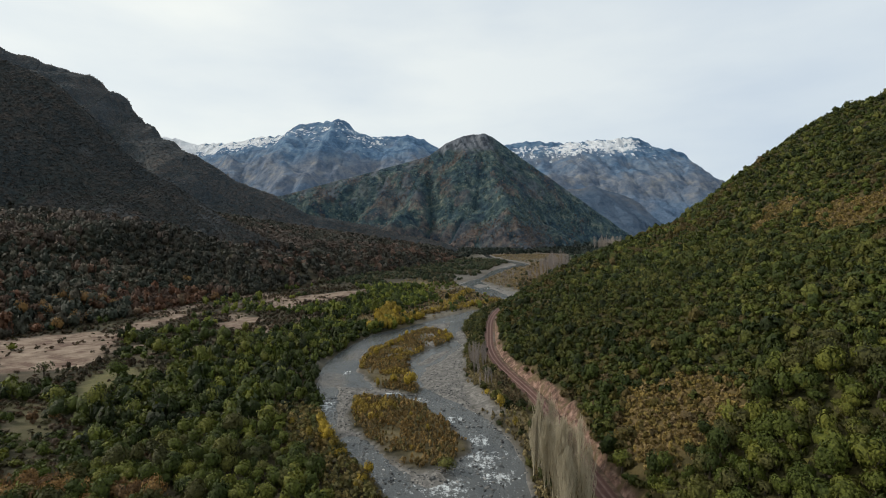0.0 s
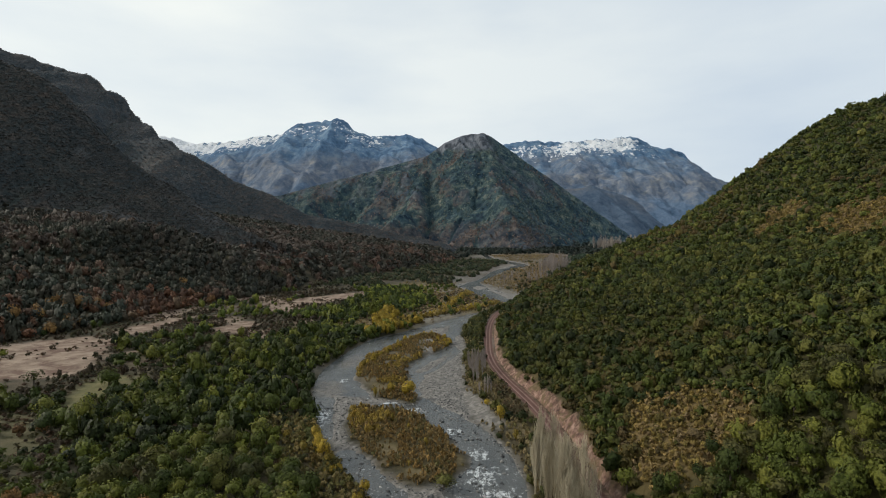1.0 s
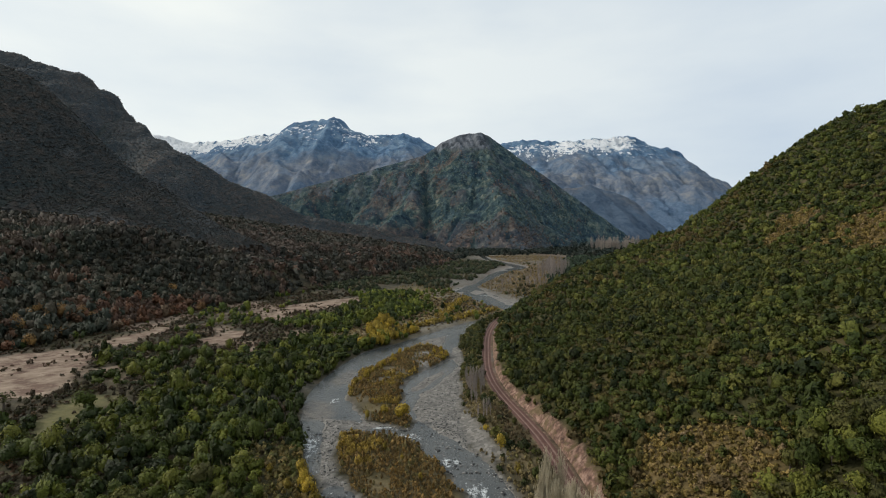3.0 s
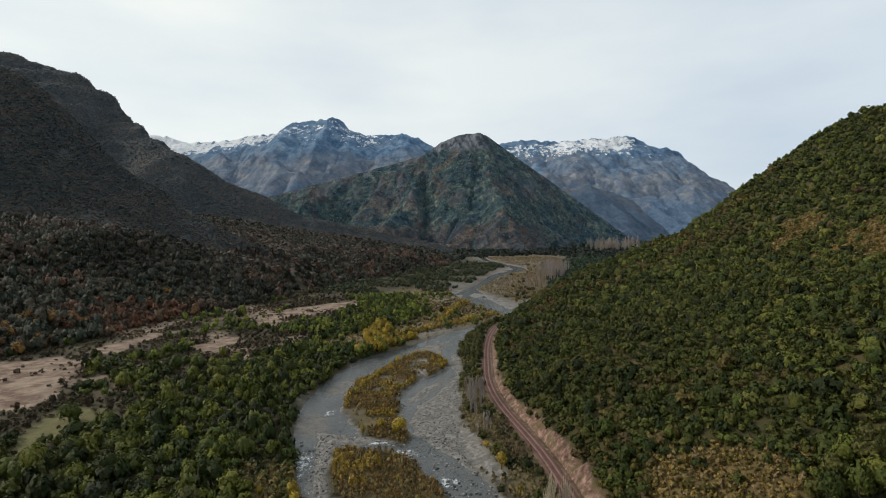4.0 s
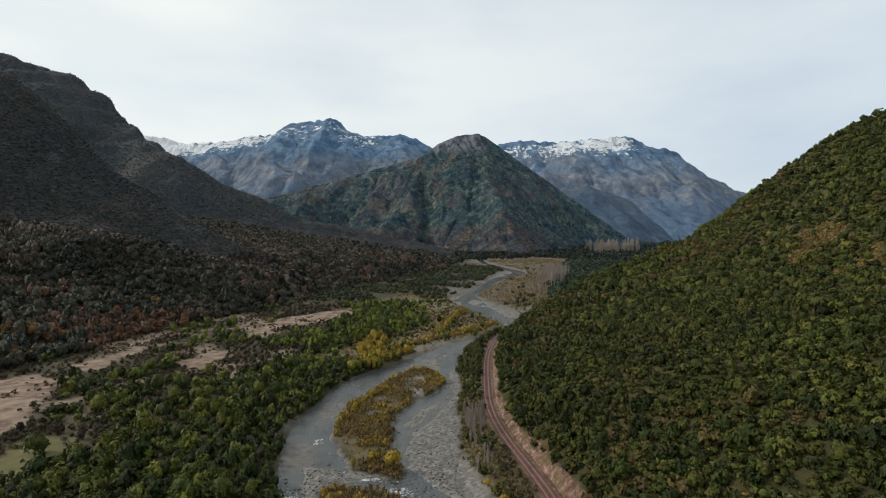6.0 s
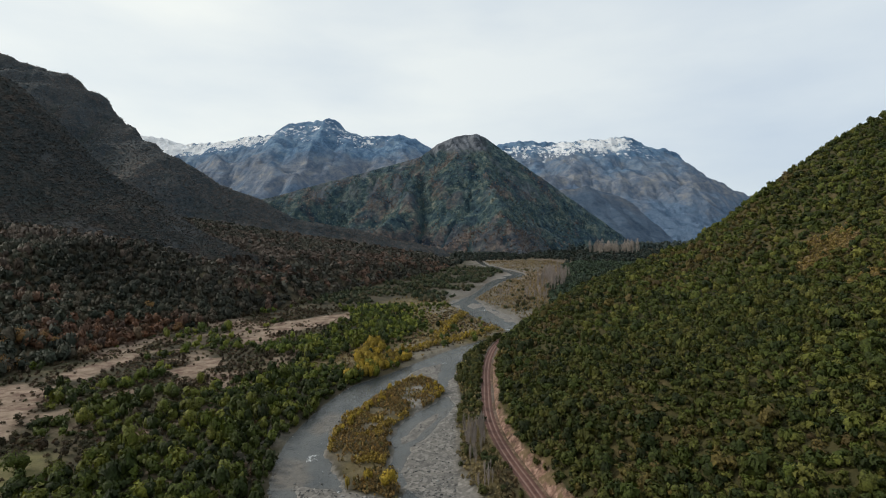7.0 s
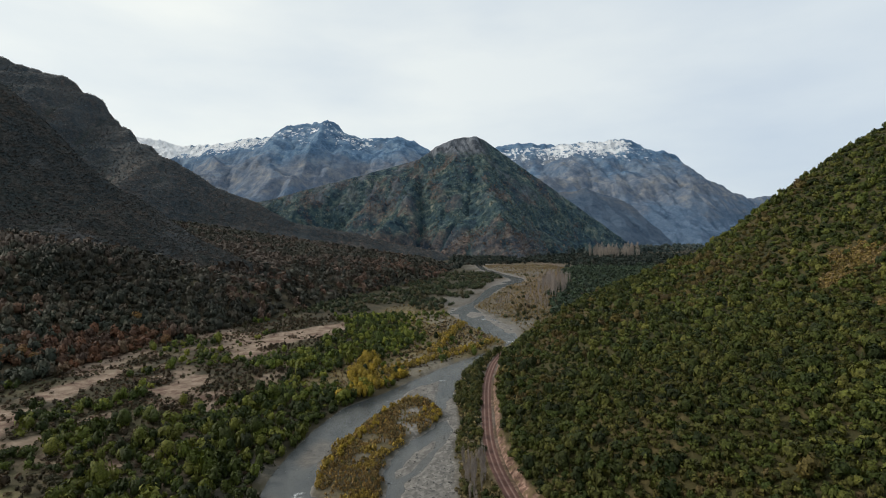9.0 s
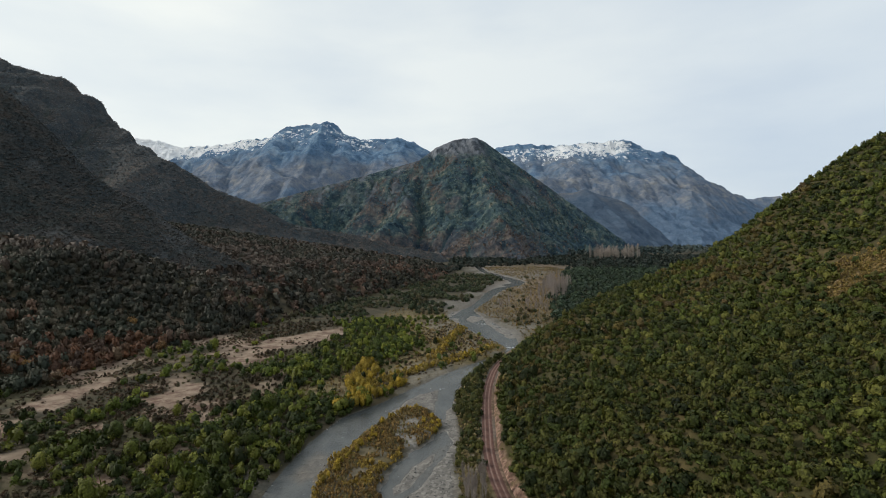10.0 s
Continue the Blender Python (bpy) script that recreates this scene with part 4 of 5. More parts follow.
def hill_wood(x, y):
    d = x - hill_toe(y)
    bare = np.maximum.reduce([smooth(-3, 2, rough_edge(x, y, r, 12, 8)) for r in BARE])
    bare = np.maximum(bare, 0.12 * smooth(0.6, 0.68, fbm(x, y, 30, 3, 45)))
    w = (7 + 5 * fbm(x * 0, y, 14, 3, 46)) * bend(y, SCARP_W)
    return (d > w * 0.85) * (1 - 0.9 * bare) * in_view(x, y, 1.0) * (y < hill_brow(x) + 14)


HILL_GREENS = ((0.014, 0.022, 0.004), (0.027, 0.037, 0.006), (0.045, 0.057, 0.009), (0.063, 0.071, 0.012), (0.088, 0.086, 0.018))


def hill_tints(r, x, y):
    # last term brightens leaves uphill, sunlight painted into their colour
    tone = 0.58 + 1.2 * fbm(x, y, 38, 4, 184) + 0.25 * smooth(60, 160, x)
    col = tints(r, len(x), *HILL_GREENS) * tone[:, None]
    dry = fbm(x, y, 35, 3, 185) + 0.15 * r.uniform(-1, 1, len(x)) > 0.72 - 0.02 * smooth(215, 260, y)
    col[dry] = tints(r, int(dry.sum()), (0.07, 0.06, 0.012), (0.11, 0.085, 0.022), (0.10, 0.07, 0.03))
    return col


x, y, r = scatter(20, 340, 225, 440, 2.5, hill_wood, 1)
x2, y2, _ = scatter(20, 240, 96, 225, 2.15, hill_wood, 27)
x, y = np.r_[x, x2], np.r_[y, y2]
size = r.uniform(0.75, 1.75, len(x)) * np.where(r.uniform(size=len(x)) < 0.12, 1.6, 1.0)
col = hill_tints(r, x, y)
near = y < 225
for these, shapes, name, words in ((near, MIDDLE, "hillside_woodland", "dense evergreen scrub woodland covering a steep hillside"), (~near, SMALL, "upper_hillside_woodland", "evergreen woodland climbing to the brow of the hill")):
    thicket(name, shapes, x[these], y[these], size[these] * (1.0 if name[0] == "h" else 1.02), col[these], r, words, "woodland")


def foot_wood(x, y):
    d = x - hill_toe(y)
    return hill_wood(x, y) * smooth(30, 8, d) * smooth(330, 300, y) * 0.8


x, y, r = scatter(20, 90, 104, 335, 4.3, foot_wood, 29)
thicket("foot_of_hill_wood", MIDDLE, x, y, r.uniform(1.6, 2.9, len(x)), tints(r, len(x), (0.018, 0.029, 0.005), (0.028, 0.042, 0.006), (0.044, 0.06, 0.008), (0.075, 0.078, 0.015)), r, "larger dark green trees above the road cutting", "woodland")


def hill_grass(x, y):
    d = x - hill_toe(y)
    return (d > 4.5) * np.maximum.reduce([smooth(-5, 2, rough_edge(x, y, r, 12, 8)) for r in BARE]) * 0.9


x, y, r = scatter(30, 230, 70, 250, 0.85, hill_grass, 11)
col = tints(r, len(x), (0.125, 0.10, 0.026), (0.20, 0.145, 0.038), (0.26, 0.182, 0.058), (0.225, 0.16, 0.088))
thicket("dry_brush", TUFT, x, y, r.uniform(0.4, 0.95, len(x)), col, r, "dry ochre grass tussocks and brush on the open slope", "grass")


def hill_brush(x, y):
    return ((0.14 + 0.4 * smooth(112, 100, y)) * (x - hill_toe(y) > 1.5) + 0.6 * (x - hill_toe(y) > 5)) * in_view(x, y, 0.9) * (y < hill_brow(x)) * (1 - 0.9 * np.maximum.reduce([smooth(-4, 1, rough_edge(x, y, r, 12, 8)) for r in BARE]))


x, y, r = scatter(24, 150, 50, 230, 2.1, hill_brush, 24)
col = tints(r, len(x), (0.03, 0.036, 0.005), (0.055, 0.058, 0.008), (0.085, 0.078, 0.016), (0.05, 0.060, 0.009))
thicket("hillside_brush", TUFT, x, y, r.uniform(0.7, 1.5, len(x)), col, r, "low olive brush between the hillside trees", "scrub")


def flat_wood(x, y):
    c = channel(x, y)
    e = x - bend(y, FOOT, 20)
    sand = np.maximum.reduce([smooth(-2, 3, rough_edge(x, y, r, 14, 7)) for r in SANDS] + [smooth(-3, 4, rough_edge(x, y, r, 12, 6)) for r in MEADOWS])
    near = smooth(130, 60, bank_left(y) - x)
    dens = 0.45 + 0.7 * near - 0.75 * smooth(0.48, 0.58, fbm(x, y, 26, 4, 77)) - 0.35 * smooth(0.55, 0.7, fbm(x, y, 14, 3, 177)) * smooth(240, 150, y) + 0.25 * smooth(150, 120, y)
    dens = np.maximum(dens, 0.97 * smooth(88, 62, bank_left(y) - x + 25 * (fbm(x, y, 30, 2, 187) - 0.5)))
    stony = smooth(75, 40, bank_left(y) - x) * smooth(262, 285, y) * smooth(520, 440, y)
    strip = smooth(15, 9, bank_left(y) - x + 5 * (fbm(x, y, 9, 2, 188) - 0.5)) * smooth(150, 138, y)
    return (1 - strip) * (c < -0.3) * (x < bank_left(y)) * (e > -4) * np.clip(dens, 0.06, 1) * (1 - 0.96 * sand) * (1 - 0.93 * stony) * in_view(x, y, 1.05)


FLAT_GREENS = ((0.014, 0.022, 0.004), (0.031, 0.045, 0.007), (0.068, 0.086, 0.011), (0.125, 0.130, 0.018))
x, y, r = scatter(-260, 60, 124, 480, 3.0, flat_wood, 2)
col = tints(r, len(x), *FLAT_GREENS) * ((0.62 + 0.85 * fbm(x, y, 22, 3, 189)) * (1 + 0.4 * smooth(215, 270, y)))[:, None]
brown = (fbm(x, y, 30, 3, 99) > 0.52) & (bank_left(y) - x > 55) & (x < -72)
col[brown] = tints(r, int(brown.sum()), (0.035, 0.03, 0.014), (0.06, 0.040, 0.022), (0.05, 0.05, 0.02))
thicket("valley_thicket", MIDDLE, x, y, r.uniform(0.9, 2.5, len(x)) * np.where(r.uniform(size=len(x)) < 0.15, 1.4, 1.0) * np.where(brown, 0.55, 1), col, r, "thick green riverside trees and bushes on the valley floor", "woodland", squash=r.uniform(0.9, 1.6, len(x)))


def far_flat_wood(x, y):
    e = x - bend(y, FOOT, 20)
    return (e > -6) * (x < bank_left(y) - 8) * smooth(0.62, 0.5, fbm(x, y, 40, 3, 178)) * 0.9


x, y, r = scatter(-220, 120, 480, 900, 6, far_flat_wood, 12)
col = tints(r, len(x), (0.024, 0.036, 0.018), (0.038, 0.054, 0.024), (0.06, 0.068, 0.03), (0.085, 0.072, 0.038))
thicket("upper_valley_wood", SMALL, x, y, r.uniform(2.0, 3.6, len(x)), col, r, "dark green woodland further up the valley floor", "woodland")


def low_scrub(x, y):
    e = x - bend(y, FOOT, 20)
    stony = smooth(75, 40, bank_left(y) - x) * smooth(262, 285, y)
    return (channel(x, y) < -3) * (x < bank_left(y)) * (e > -6) * (1 - 0.45 * stony) * (0.12 + 0.8 * smooth(0.47, 0.53, fbm(x, y, 16, 4, 179))) * (1 - (0.98 - 0.32 * smooth(0.55, 0.63, fbm(x, 0.6 * y, 11, 4, 202))) * np.maximum.reduce([smooth(-2, 3, rough_edge(x, y, r, 14, 7)) for r in SANDS])) * (1 - 0.9 * np.maximum.reduce([smooth(-3, 4, rough_edge(x, y, r, 12, 6)) for r in MEADOWS[::2]])) * in_view(x, y, 1.05)


x, y, r = scatter(-260, 40, 80, 460, 2.05, low_scrub, 13)
col = tints(r, len(x), (0.03, 0.032, 0.010), (0.06, 0.040, 0.022), (0.10, 0.058, 0.034), (0.065, 0.064, 0.022))
thicket("low_scrub", TUFT, x, y, r.uniform(0.6, 1.4, len(x)), col, r, "low brown and dark green scrub over sandy ground", "scrub", squash=r.uniform(0.45, 0.8, len(x)))


def apron_wood(x, y):
    e = bend(y, FOOT, 20) - x
    return (e > 3) * (western(x, y) < apron(x, y) + 6) * in_view(x, y, 1.05) * smooth(600, 500, e) * 0.95


def autumn_tints(r, x, y):
    patch = fbm(x, y, 70, 3, 180) + 0.14 * r.uniform(-1, 1, len(x))
    e = bend(y, FOOT, 20) - x
    patch = patch + 0.19 * smooth(75, 20, e) * smooth(370, 330, y) - 0.03
    col = tints(r, len(x), (0.040, 0.056, 0.044), (0.058, 0.076, 0.056), (0.084, 0.092, 0.066), (0.118, 0.102, 0.074)) * (0.45 + 1.0 * fbm(x, y, 38, 4, 192))[:, None]
    red = patch > 0.54
    col[red] = tints(r, int(red.sum()), (0.10, 0.070, 0.054), (0.15, 0.090, 0.062), (0.22, 0.112, 0.064), (0.16, 0.118, 0.076)) * (0.6 + 0.8 * fbm(x[red], y[red], 30, 3, 199))[:, None]
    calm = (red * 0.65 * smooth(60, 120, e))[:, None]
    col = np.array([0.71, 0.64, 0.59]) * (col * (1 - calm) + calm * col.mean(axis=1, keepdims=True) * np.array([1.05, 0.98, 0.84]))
    # colours greyed up the valley, standing in for haze
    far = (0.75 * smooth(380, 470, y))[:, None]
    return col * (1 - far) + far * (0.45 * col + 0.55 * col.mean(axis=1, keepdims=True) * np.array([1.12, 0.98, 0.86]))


x, y, r = scatter(-560, 20, 150, 470, 4.8, apron_wood, 3)
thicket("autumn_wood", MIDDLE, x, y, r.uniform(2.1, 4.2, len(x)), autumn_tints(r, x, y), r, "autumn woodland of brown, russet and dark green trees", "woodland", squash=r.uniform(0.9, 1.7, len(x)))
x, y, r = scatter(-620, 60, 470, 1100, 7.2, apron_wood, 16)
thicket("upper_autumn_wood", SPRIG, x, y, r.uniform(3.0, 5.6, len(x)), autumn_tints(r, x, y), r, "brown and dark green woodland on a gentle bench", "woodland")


def spur_wood(x, y):
    return (western(x, y) > apron(x, y) + 4) * (x > -720) * in_view(x, y, 1.0) * (y < 672) * 0.9


x, y, r = scatter(-720, -60, 260, 675, 3.2, spur_wood, 17)
col = tints(r, len(x), (0.062, 0.072, 0.068), (0.078, 0.082, 0.074), (0.098, 0.088, 0.074), (0.125, 0.10, 0.08)) * (0.35 + 1.35 * fbm(x, y, 45, 4, 183))[:, None]
# the bluish factor is haze put into the scrub colour
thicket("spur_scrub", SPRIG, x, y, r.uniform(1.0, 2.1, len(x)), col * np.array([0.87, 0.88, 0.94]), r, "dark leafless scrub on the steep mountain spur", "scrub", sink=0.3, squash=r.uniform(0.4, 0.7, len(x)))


x, y, r = scatter(-1420, 120, 640, 1510, 7.4, lambda x, y: (back_ridge(x, y) > np.maximum(apron(x, y), 6)) * in_view(x, y, 0.98) * 0.9, 25)
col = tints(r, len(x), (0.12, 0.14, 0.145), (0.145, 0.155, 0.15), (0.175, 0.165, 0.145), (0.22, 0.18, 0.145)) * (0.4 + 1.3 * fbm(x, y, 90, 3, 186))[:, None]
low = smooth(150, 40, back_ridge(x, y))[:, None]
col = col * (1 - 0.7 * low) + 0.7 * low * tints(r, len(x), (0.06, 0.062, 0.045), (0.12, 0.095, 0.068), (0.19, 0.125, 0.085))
# bluer factor again, for haze in front of the ridge
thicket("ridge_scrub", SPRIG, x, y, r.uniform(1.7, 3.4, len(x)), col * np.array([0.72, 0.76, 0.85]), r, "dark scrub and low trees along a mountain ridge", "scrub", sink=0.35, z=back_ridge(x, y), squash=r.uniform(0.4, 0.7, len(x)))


def mid_wood(x, y):
    z = central(x, y)
    ridge_rock = smooth(345, 380, z + 60 * (fbm(x, y, 60, 4, 87) - 0.5)) * smooth(235, 165, x)
    return (z > 6) * (1 - ridge_rock) * (0.3 + 0.65 * smooth(0.4, 0.6, fbm(x, y, 60, 4, 200)))


x, y, r = scatter(-760, 860, 1300, 1992, 9.0, mid_wood, 31)
# teal leaf colours carry the mountain's haze tint too
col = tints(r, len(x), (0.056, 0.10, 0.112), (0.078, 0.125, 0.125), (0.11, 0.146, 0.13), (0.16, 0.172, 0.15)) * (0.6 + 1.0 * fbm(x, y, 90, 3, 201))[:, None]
rust = np.maximum(smooth(110, 50, central(x, y)) * smooth(-500, -200, x) * smooth(420, 250, x), smooth(0.52, 0.64, fbm(x, y, 70, 5, 95))) > r.uniform(0.15, 1, len(x))
col[rust] = tints(r, int(rust.sum()), (0.10, 0.085, 0.085), (0.15, 0.118, 0.105), (0.20, 0.15, 0.125))
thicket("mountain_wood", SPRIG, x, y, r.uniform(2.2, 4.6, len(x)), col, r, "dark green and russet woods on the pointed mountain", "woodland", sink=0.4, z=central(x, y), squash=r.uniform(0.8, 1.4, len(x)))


def far_right_wood(x, y):
    return (x > wood_edge(y) + 70 * (fbm(x, y, 60, 4, 194) - 0.5)) * (y > 400) * in_view(x, y, 0.8) * (hill(x, y) < 8)


x, y, r = scatter(60, 560, 400, 1100, 6.8, far_right_wood, 4)
col = tints(r, len(x), (0.022, 0.040, 0.026), (0.034, 0.056, 0.032), (0.048, 0.070, 0.036)) * (0.7 + 0.6 * fbm(x, y, 60, 3, 190))[:, None]
thicket("far_wood", SPRIG, x, y, r.uniform(2.4, 4.2, len(x)), col, r, "dark evergreen wood on the far valley floor", "woodland", z=ground(x, y))


def end_wood(x, y):
    tan = (x > 60) * (x < wood_edge(y) + 90 * (fbm(x, y, 70, 3, 196) - 0.5)) * (y < 1130 + 160 * (fbm(x, y, 80, 3, 197) - 0.5))
    return (1 - tan) * (x > bend(y, FOOT, 20) - 30) * 0.9


x, y, r = scatter(-150, 1100, 1000, 1500, 13, end_wood, 18)
thicket("end_of_valley_wood", SPRIG, x, y, r.uniform(4, 7, len(x)), tints(r, len(x), (0.012, 0.022, 0.018), (0.02, 0.032, 0.024), (0.036, 0.036, 0.026)), r, "dark wood at the foot of the pointed mountain", "woodland", z=ground(x, y))


x, y, r = scatter(450, 1700, 1500, 2300, 27, lambda x, y: 0.8 * smooth(0.35, 0.5, fbm(x, y, 150, 2, 191)), 26)
# leaf colours blued for the haze over the plain
thicket("far_plain_wood", SPRIG, x, y, r.uniform(7, 13, len(x)), tints(r, len(x), (0.03, 0.05, 0.05), (0.05, 0.07, 0.065), (0.08, 0.09, 0.075)), r, "woods on a distant plain, tinted blue-green for haze", "woodland", z=ground(x, y))


def shelf_scrub(x, y):
    t = (x - bank_right(y)) / np.maximum(road_x(y) - bank_right(y), 1)
    return (t > 0.03) * (x < road_x(y) - 2.8) * (0.62 + 0.1 * smooth(180, 230, y)) * (y < 345) * (1 - 0.9 * smooth(7.0, 5.0, x - bank_right(y) + 4.5 * smooth(152, 176, y)) * smooth(134, 142, y) * smooth(208, 196, y))


x, y, r = scatter(0, 60, -60, 345, 1.0, shelf_scrub, 5)
lush = 0.35 * smooth(190, 240, y) > r.uniform(size=len(y))
col = tints(r, len(x), (0.14, 0.11, 0.045), (0.21, 0.165, 0.078), (0.28, 0.215, 0.105), (0.12, 0.11, 0.036))
brown = (y < 168) & (x - bank_right(y) > 8 + 4 * fbm(x, y, 8, 3, 36))
col[brown] = tints(r, int(brown.sum()), (0.045, 0.040, 0.018), (0.085, 0.062, 0.03), (0.13, 0.088, 0.045), (0.06, 0.056, 0.02))
green = tints(r, len(x), (0.020, 0.030, 0.006), (0.045, 0.052, 0.010), (0.085, 0.08, 0.016))
some = ~lush & (r.uniform(size=len(x)) < 0.05)
thicket("roadside_grass", TUFT, x[~lush & ~some], y[~lush & ~some], r.uniform(0.4, 1.0, int((~lush & ~some).sum())), col[~lush & ~some], r, "straw-coloured grass and low brush between road and river", "grass")
thicket("roadside_scrub", MIDDLE, x[lush | some], y[lush | some], r.uniform(0.8, 2.1, int((lush | some).sum())), green[lush | some], r, "green bushes between road and river", "scrub")


def isle_scrub(x, y):
    return (islands(x, y) > 0.6) * (1 - 0.93 * isle_hollow(x, y)) * (0.95 - 0.85 * smooth(0.6, 0.68, fbm(x, y, 7, 3, 181)))


x, y, r = scatter(-40, 60, 100, 500, 0.85, isle_scrub, 6)
col = tints(r, len(x), (0.12, 0.085, 0.032), (0.20, 0.128, 0.042), (0.28, 0.172, 0.054), (0.22, 0.155, 0.065), (0.12, 0.11, 0.038))
gold = (fbm(x, y, 9, 3, 182) + 0.04 * r.uniform(-1, 1, len(x)) > 0.66 - 0.22 * smooth(4.5, 1.5, islands(x, y)) * (y > 165) * smooth(2, -3, x + 21 - 0.3 * (y - 200)) - 0.08 * smooth(244, 252, y))
col[gold] = tints(r, int(gold.sum()), (0.25, 0.175, 0.04), (0.36, 0.25, 0.05))
thicket("island_shrubs", TUFT, x, y, r.uniform(0.34, 0.72, len(x)) * np.where(gold, 1.3, 1), col, r, "low ochre and brown willow shrubs on river islands", "shrubs", squash=r.uniform(0.8, 1.9, len(x)))


def bank_scrub(x, y):
    d = bank_left(y) - x
    far = bank_right(y)
    left = (d > 1) * (d < 62) * smooth(262, 280, y) * smooth(560, 420, y) * (0.25 + 0.7 * smooth(0.4, 0.52, fbm(x, y, 20, 3, 195)))
    right = (x > far + 2) * (x < far + 150) * (x < wood_edge(y) - 2) * (y > 385) * (y < 1100) * (0.4 + 0.5 * smooth(0.42, 0.55, fbm(x, y, 30, 3, 195)))
    return left + right


x, y, r = scatter(-60, 300, 262, 1100, 2.9, bank_scrub, 14)
col = tints(r, len(x), (0.13, 0.095, 0.05), (0.20, 0.145, 0.075), (0.26, 0.195, 0.11), (0.25, 0.165, 0.045), (0.10, 0.095, 0.035))
thicket("gravel_bank_scrub", TUFT, x, y, r.uniform(0.45, 1.2, len(x)), col, r, "straw-coloured scrub on stony river banks", "scrub")

def gold_strip(x, y):
    """Two strips of yellow brush that follow the inner side of the upper bend."""
    a = abs(x - bend(y, [(290, -30), (300, -22), (362, 36), (380, 42)], 6)) * 0.75
    b = abs(x - bend(y, [(335, 0), (345, 2), (435, 24), (450, 28)], 6))
    near = np.minimum(np.where((y > 288) & (y < 372), a, 99), np.where((y > 340) & (y < 440), b, 99))
    return smooth(5.0, 1.5, near + 3 * (fbm(x, y, 8, 3, 198) - 0.5)) * 0.85 * (channel(x, y) < -0.5)


x, y, r = scatter(-40, 60, 285, 450, 1.2, gold_strip, 30)
thicket("golden_brush", TUFT, x, y, r.uniform(0.6, 1.5, len(x)), tints(r, len(x), (0.17, 0.125, 0.03), (0.26, 0.185, 0.035), (0.36, 0.25, 0.045), (0.24, 0.18, 0.08)), r, "yellow willow brush in strips along the stony bank", "shrubs", squash=r.uniform(0.8, 1.5, len(x)))


def behind(x, y):
    return ((x < bank_left(y) - 4) + (x > hill_toe(y) + 5)) * 0.8


x, y, r = scatter(-110, 130, -90, 70, 5.5, behind, 15)
ahead = (y > 46) & (x > 0)
x, y = x[~ahead], y[~ahead]
thicket("lower_valley_wood", SMALL, x, y, r.uniform(1.5, 3.0, len(x)), tints(r, len(x), *FLAT_GREENS), r, "green scrub woodland down the valley", "woodland")

def bank_strip(x, y):
    d = bank_left(y) - x
    return (d > 0.3) * (d < 14) * 0.85


x, y, r = scatter(-60, 10, 84, 146, 1.1, bank_strip, 19)
thicket("bank_brush", TUFT, x, y, r.uniform(0.5, 1.3, len(x)), tints(r, len(x), (0.07, 0.074, 0.024), (0.13, 0.112, 0.038), (0.22, 0.158, 0.055), (0.09, 0.10, 0.026)), r, "ochre and yellow-green brush along the river bank", "scrub")

# loose stones in the river bed


def stone_shape(seed):
    r = np.random.default_rng(seed)
    v, f = ICO1
    v = v * (1 + 0.22 * r.normal(size=(len(v), 1))) * np.array([1, 0.75, 0.55])
    return v, f, v


STONES = [stone_shape(60 + s) for s in range(5)]


def stones_here(x, y):
    c = channel(x, y)
    shallow = smooth(172, 150, y) * (0.06 + 0.5 * smooth(0.42, 0.6, fbm(x, y, 7, 3, 34)))
    return (c > 0.2) * (0.012 + shallow + 0.6 * smooth(-1, 1, bars(x, y)) + 0.6 * smooth(2.0, 0.5, c) * smooth(0.35, 0.6, fbm(x, y, 12, 3, 35)))


x, y, r = scatter(-55, 30, 88, 170, 0.66, stones_here, 7)
x2, y2, _ = scatter(-55, 70, 170, 300, 0.85, stones_here, 8)
x, y = np.r_[x, x2], np.r_[y, y2]
size = 0.10 + 0.42 * r.uniform(size=len(x)) ** 5 + 0.14 * r.uniform(size=len(x))
size = size * np.where(bars(x, y) > 0, 0.75, 1.0)
ob = thicket("river_stones", STONES, x, y, size, np.full((len(x), 3), 0.2), r, "scattered grey river stones in the shallows", "stones", sink=0.0, z=np.maximum(ground(x, y), -0.02), soft=False)
ob.data.materials[0] = M_ROCK


# ---- single trees ----
def tube(bm, pts, radii, sides=5):
    rings = []
    for k, (p, q) in enumerate(zip(pts, radii)):
        p = Vector(p)
        axis = (Vector(pts[min(k + 1, len(pts) - 1)]) - Vector(pts[max(k - 1, 0)])).normalized()
        u = axis.orthogonal().normalized()
        w = axis.cross(u)
        rings.append([bm.verts.new(p + q * (math.cos(2 * math.pi * s / sides) * u + math.sin(2 * math.pi * s / sides) * w)) for s in range(sides)])
    for lo, hi in zip(rings, rings[1:]):
        for s in range(sides):
            bm.faces.new((lo[s], lo[(s + 1) % sides], hi[(s + 1) % sides], hi[s]))
    bm.faces.new(rings[-1])


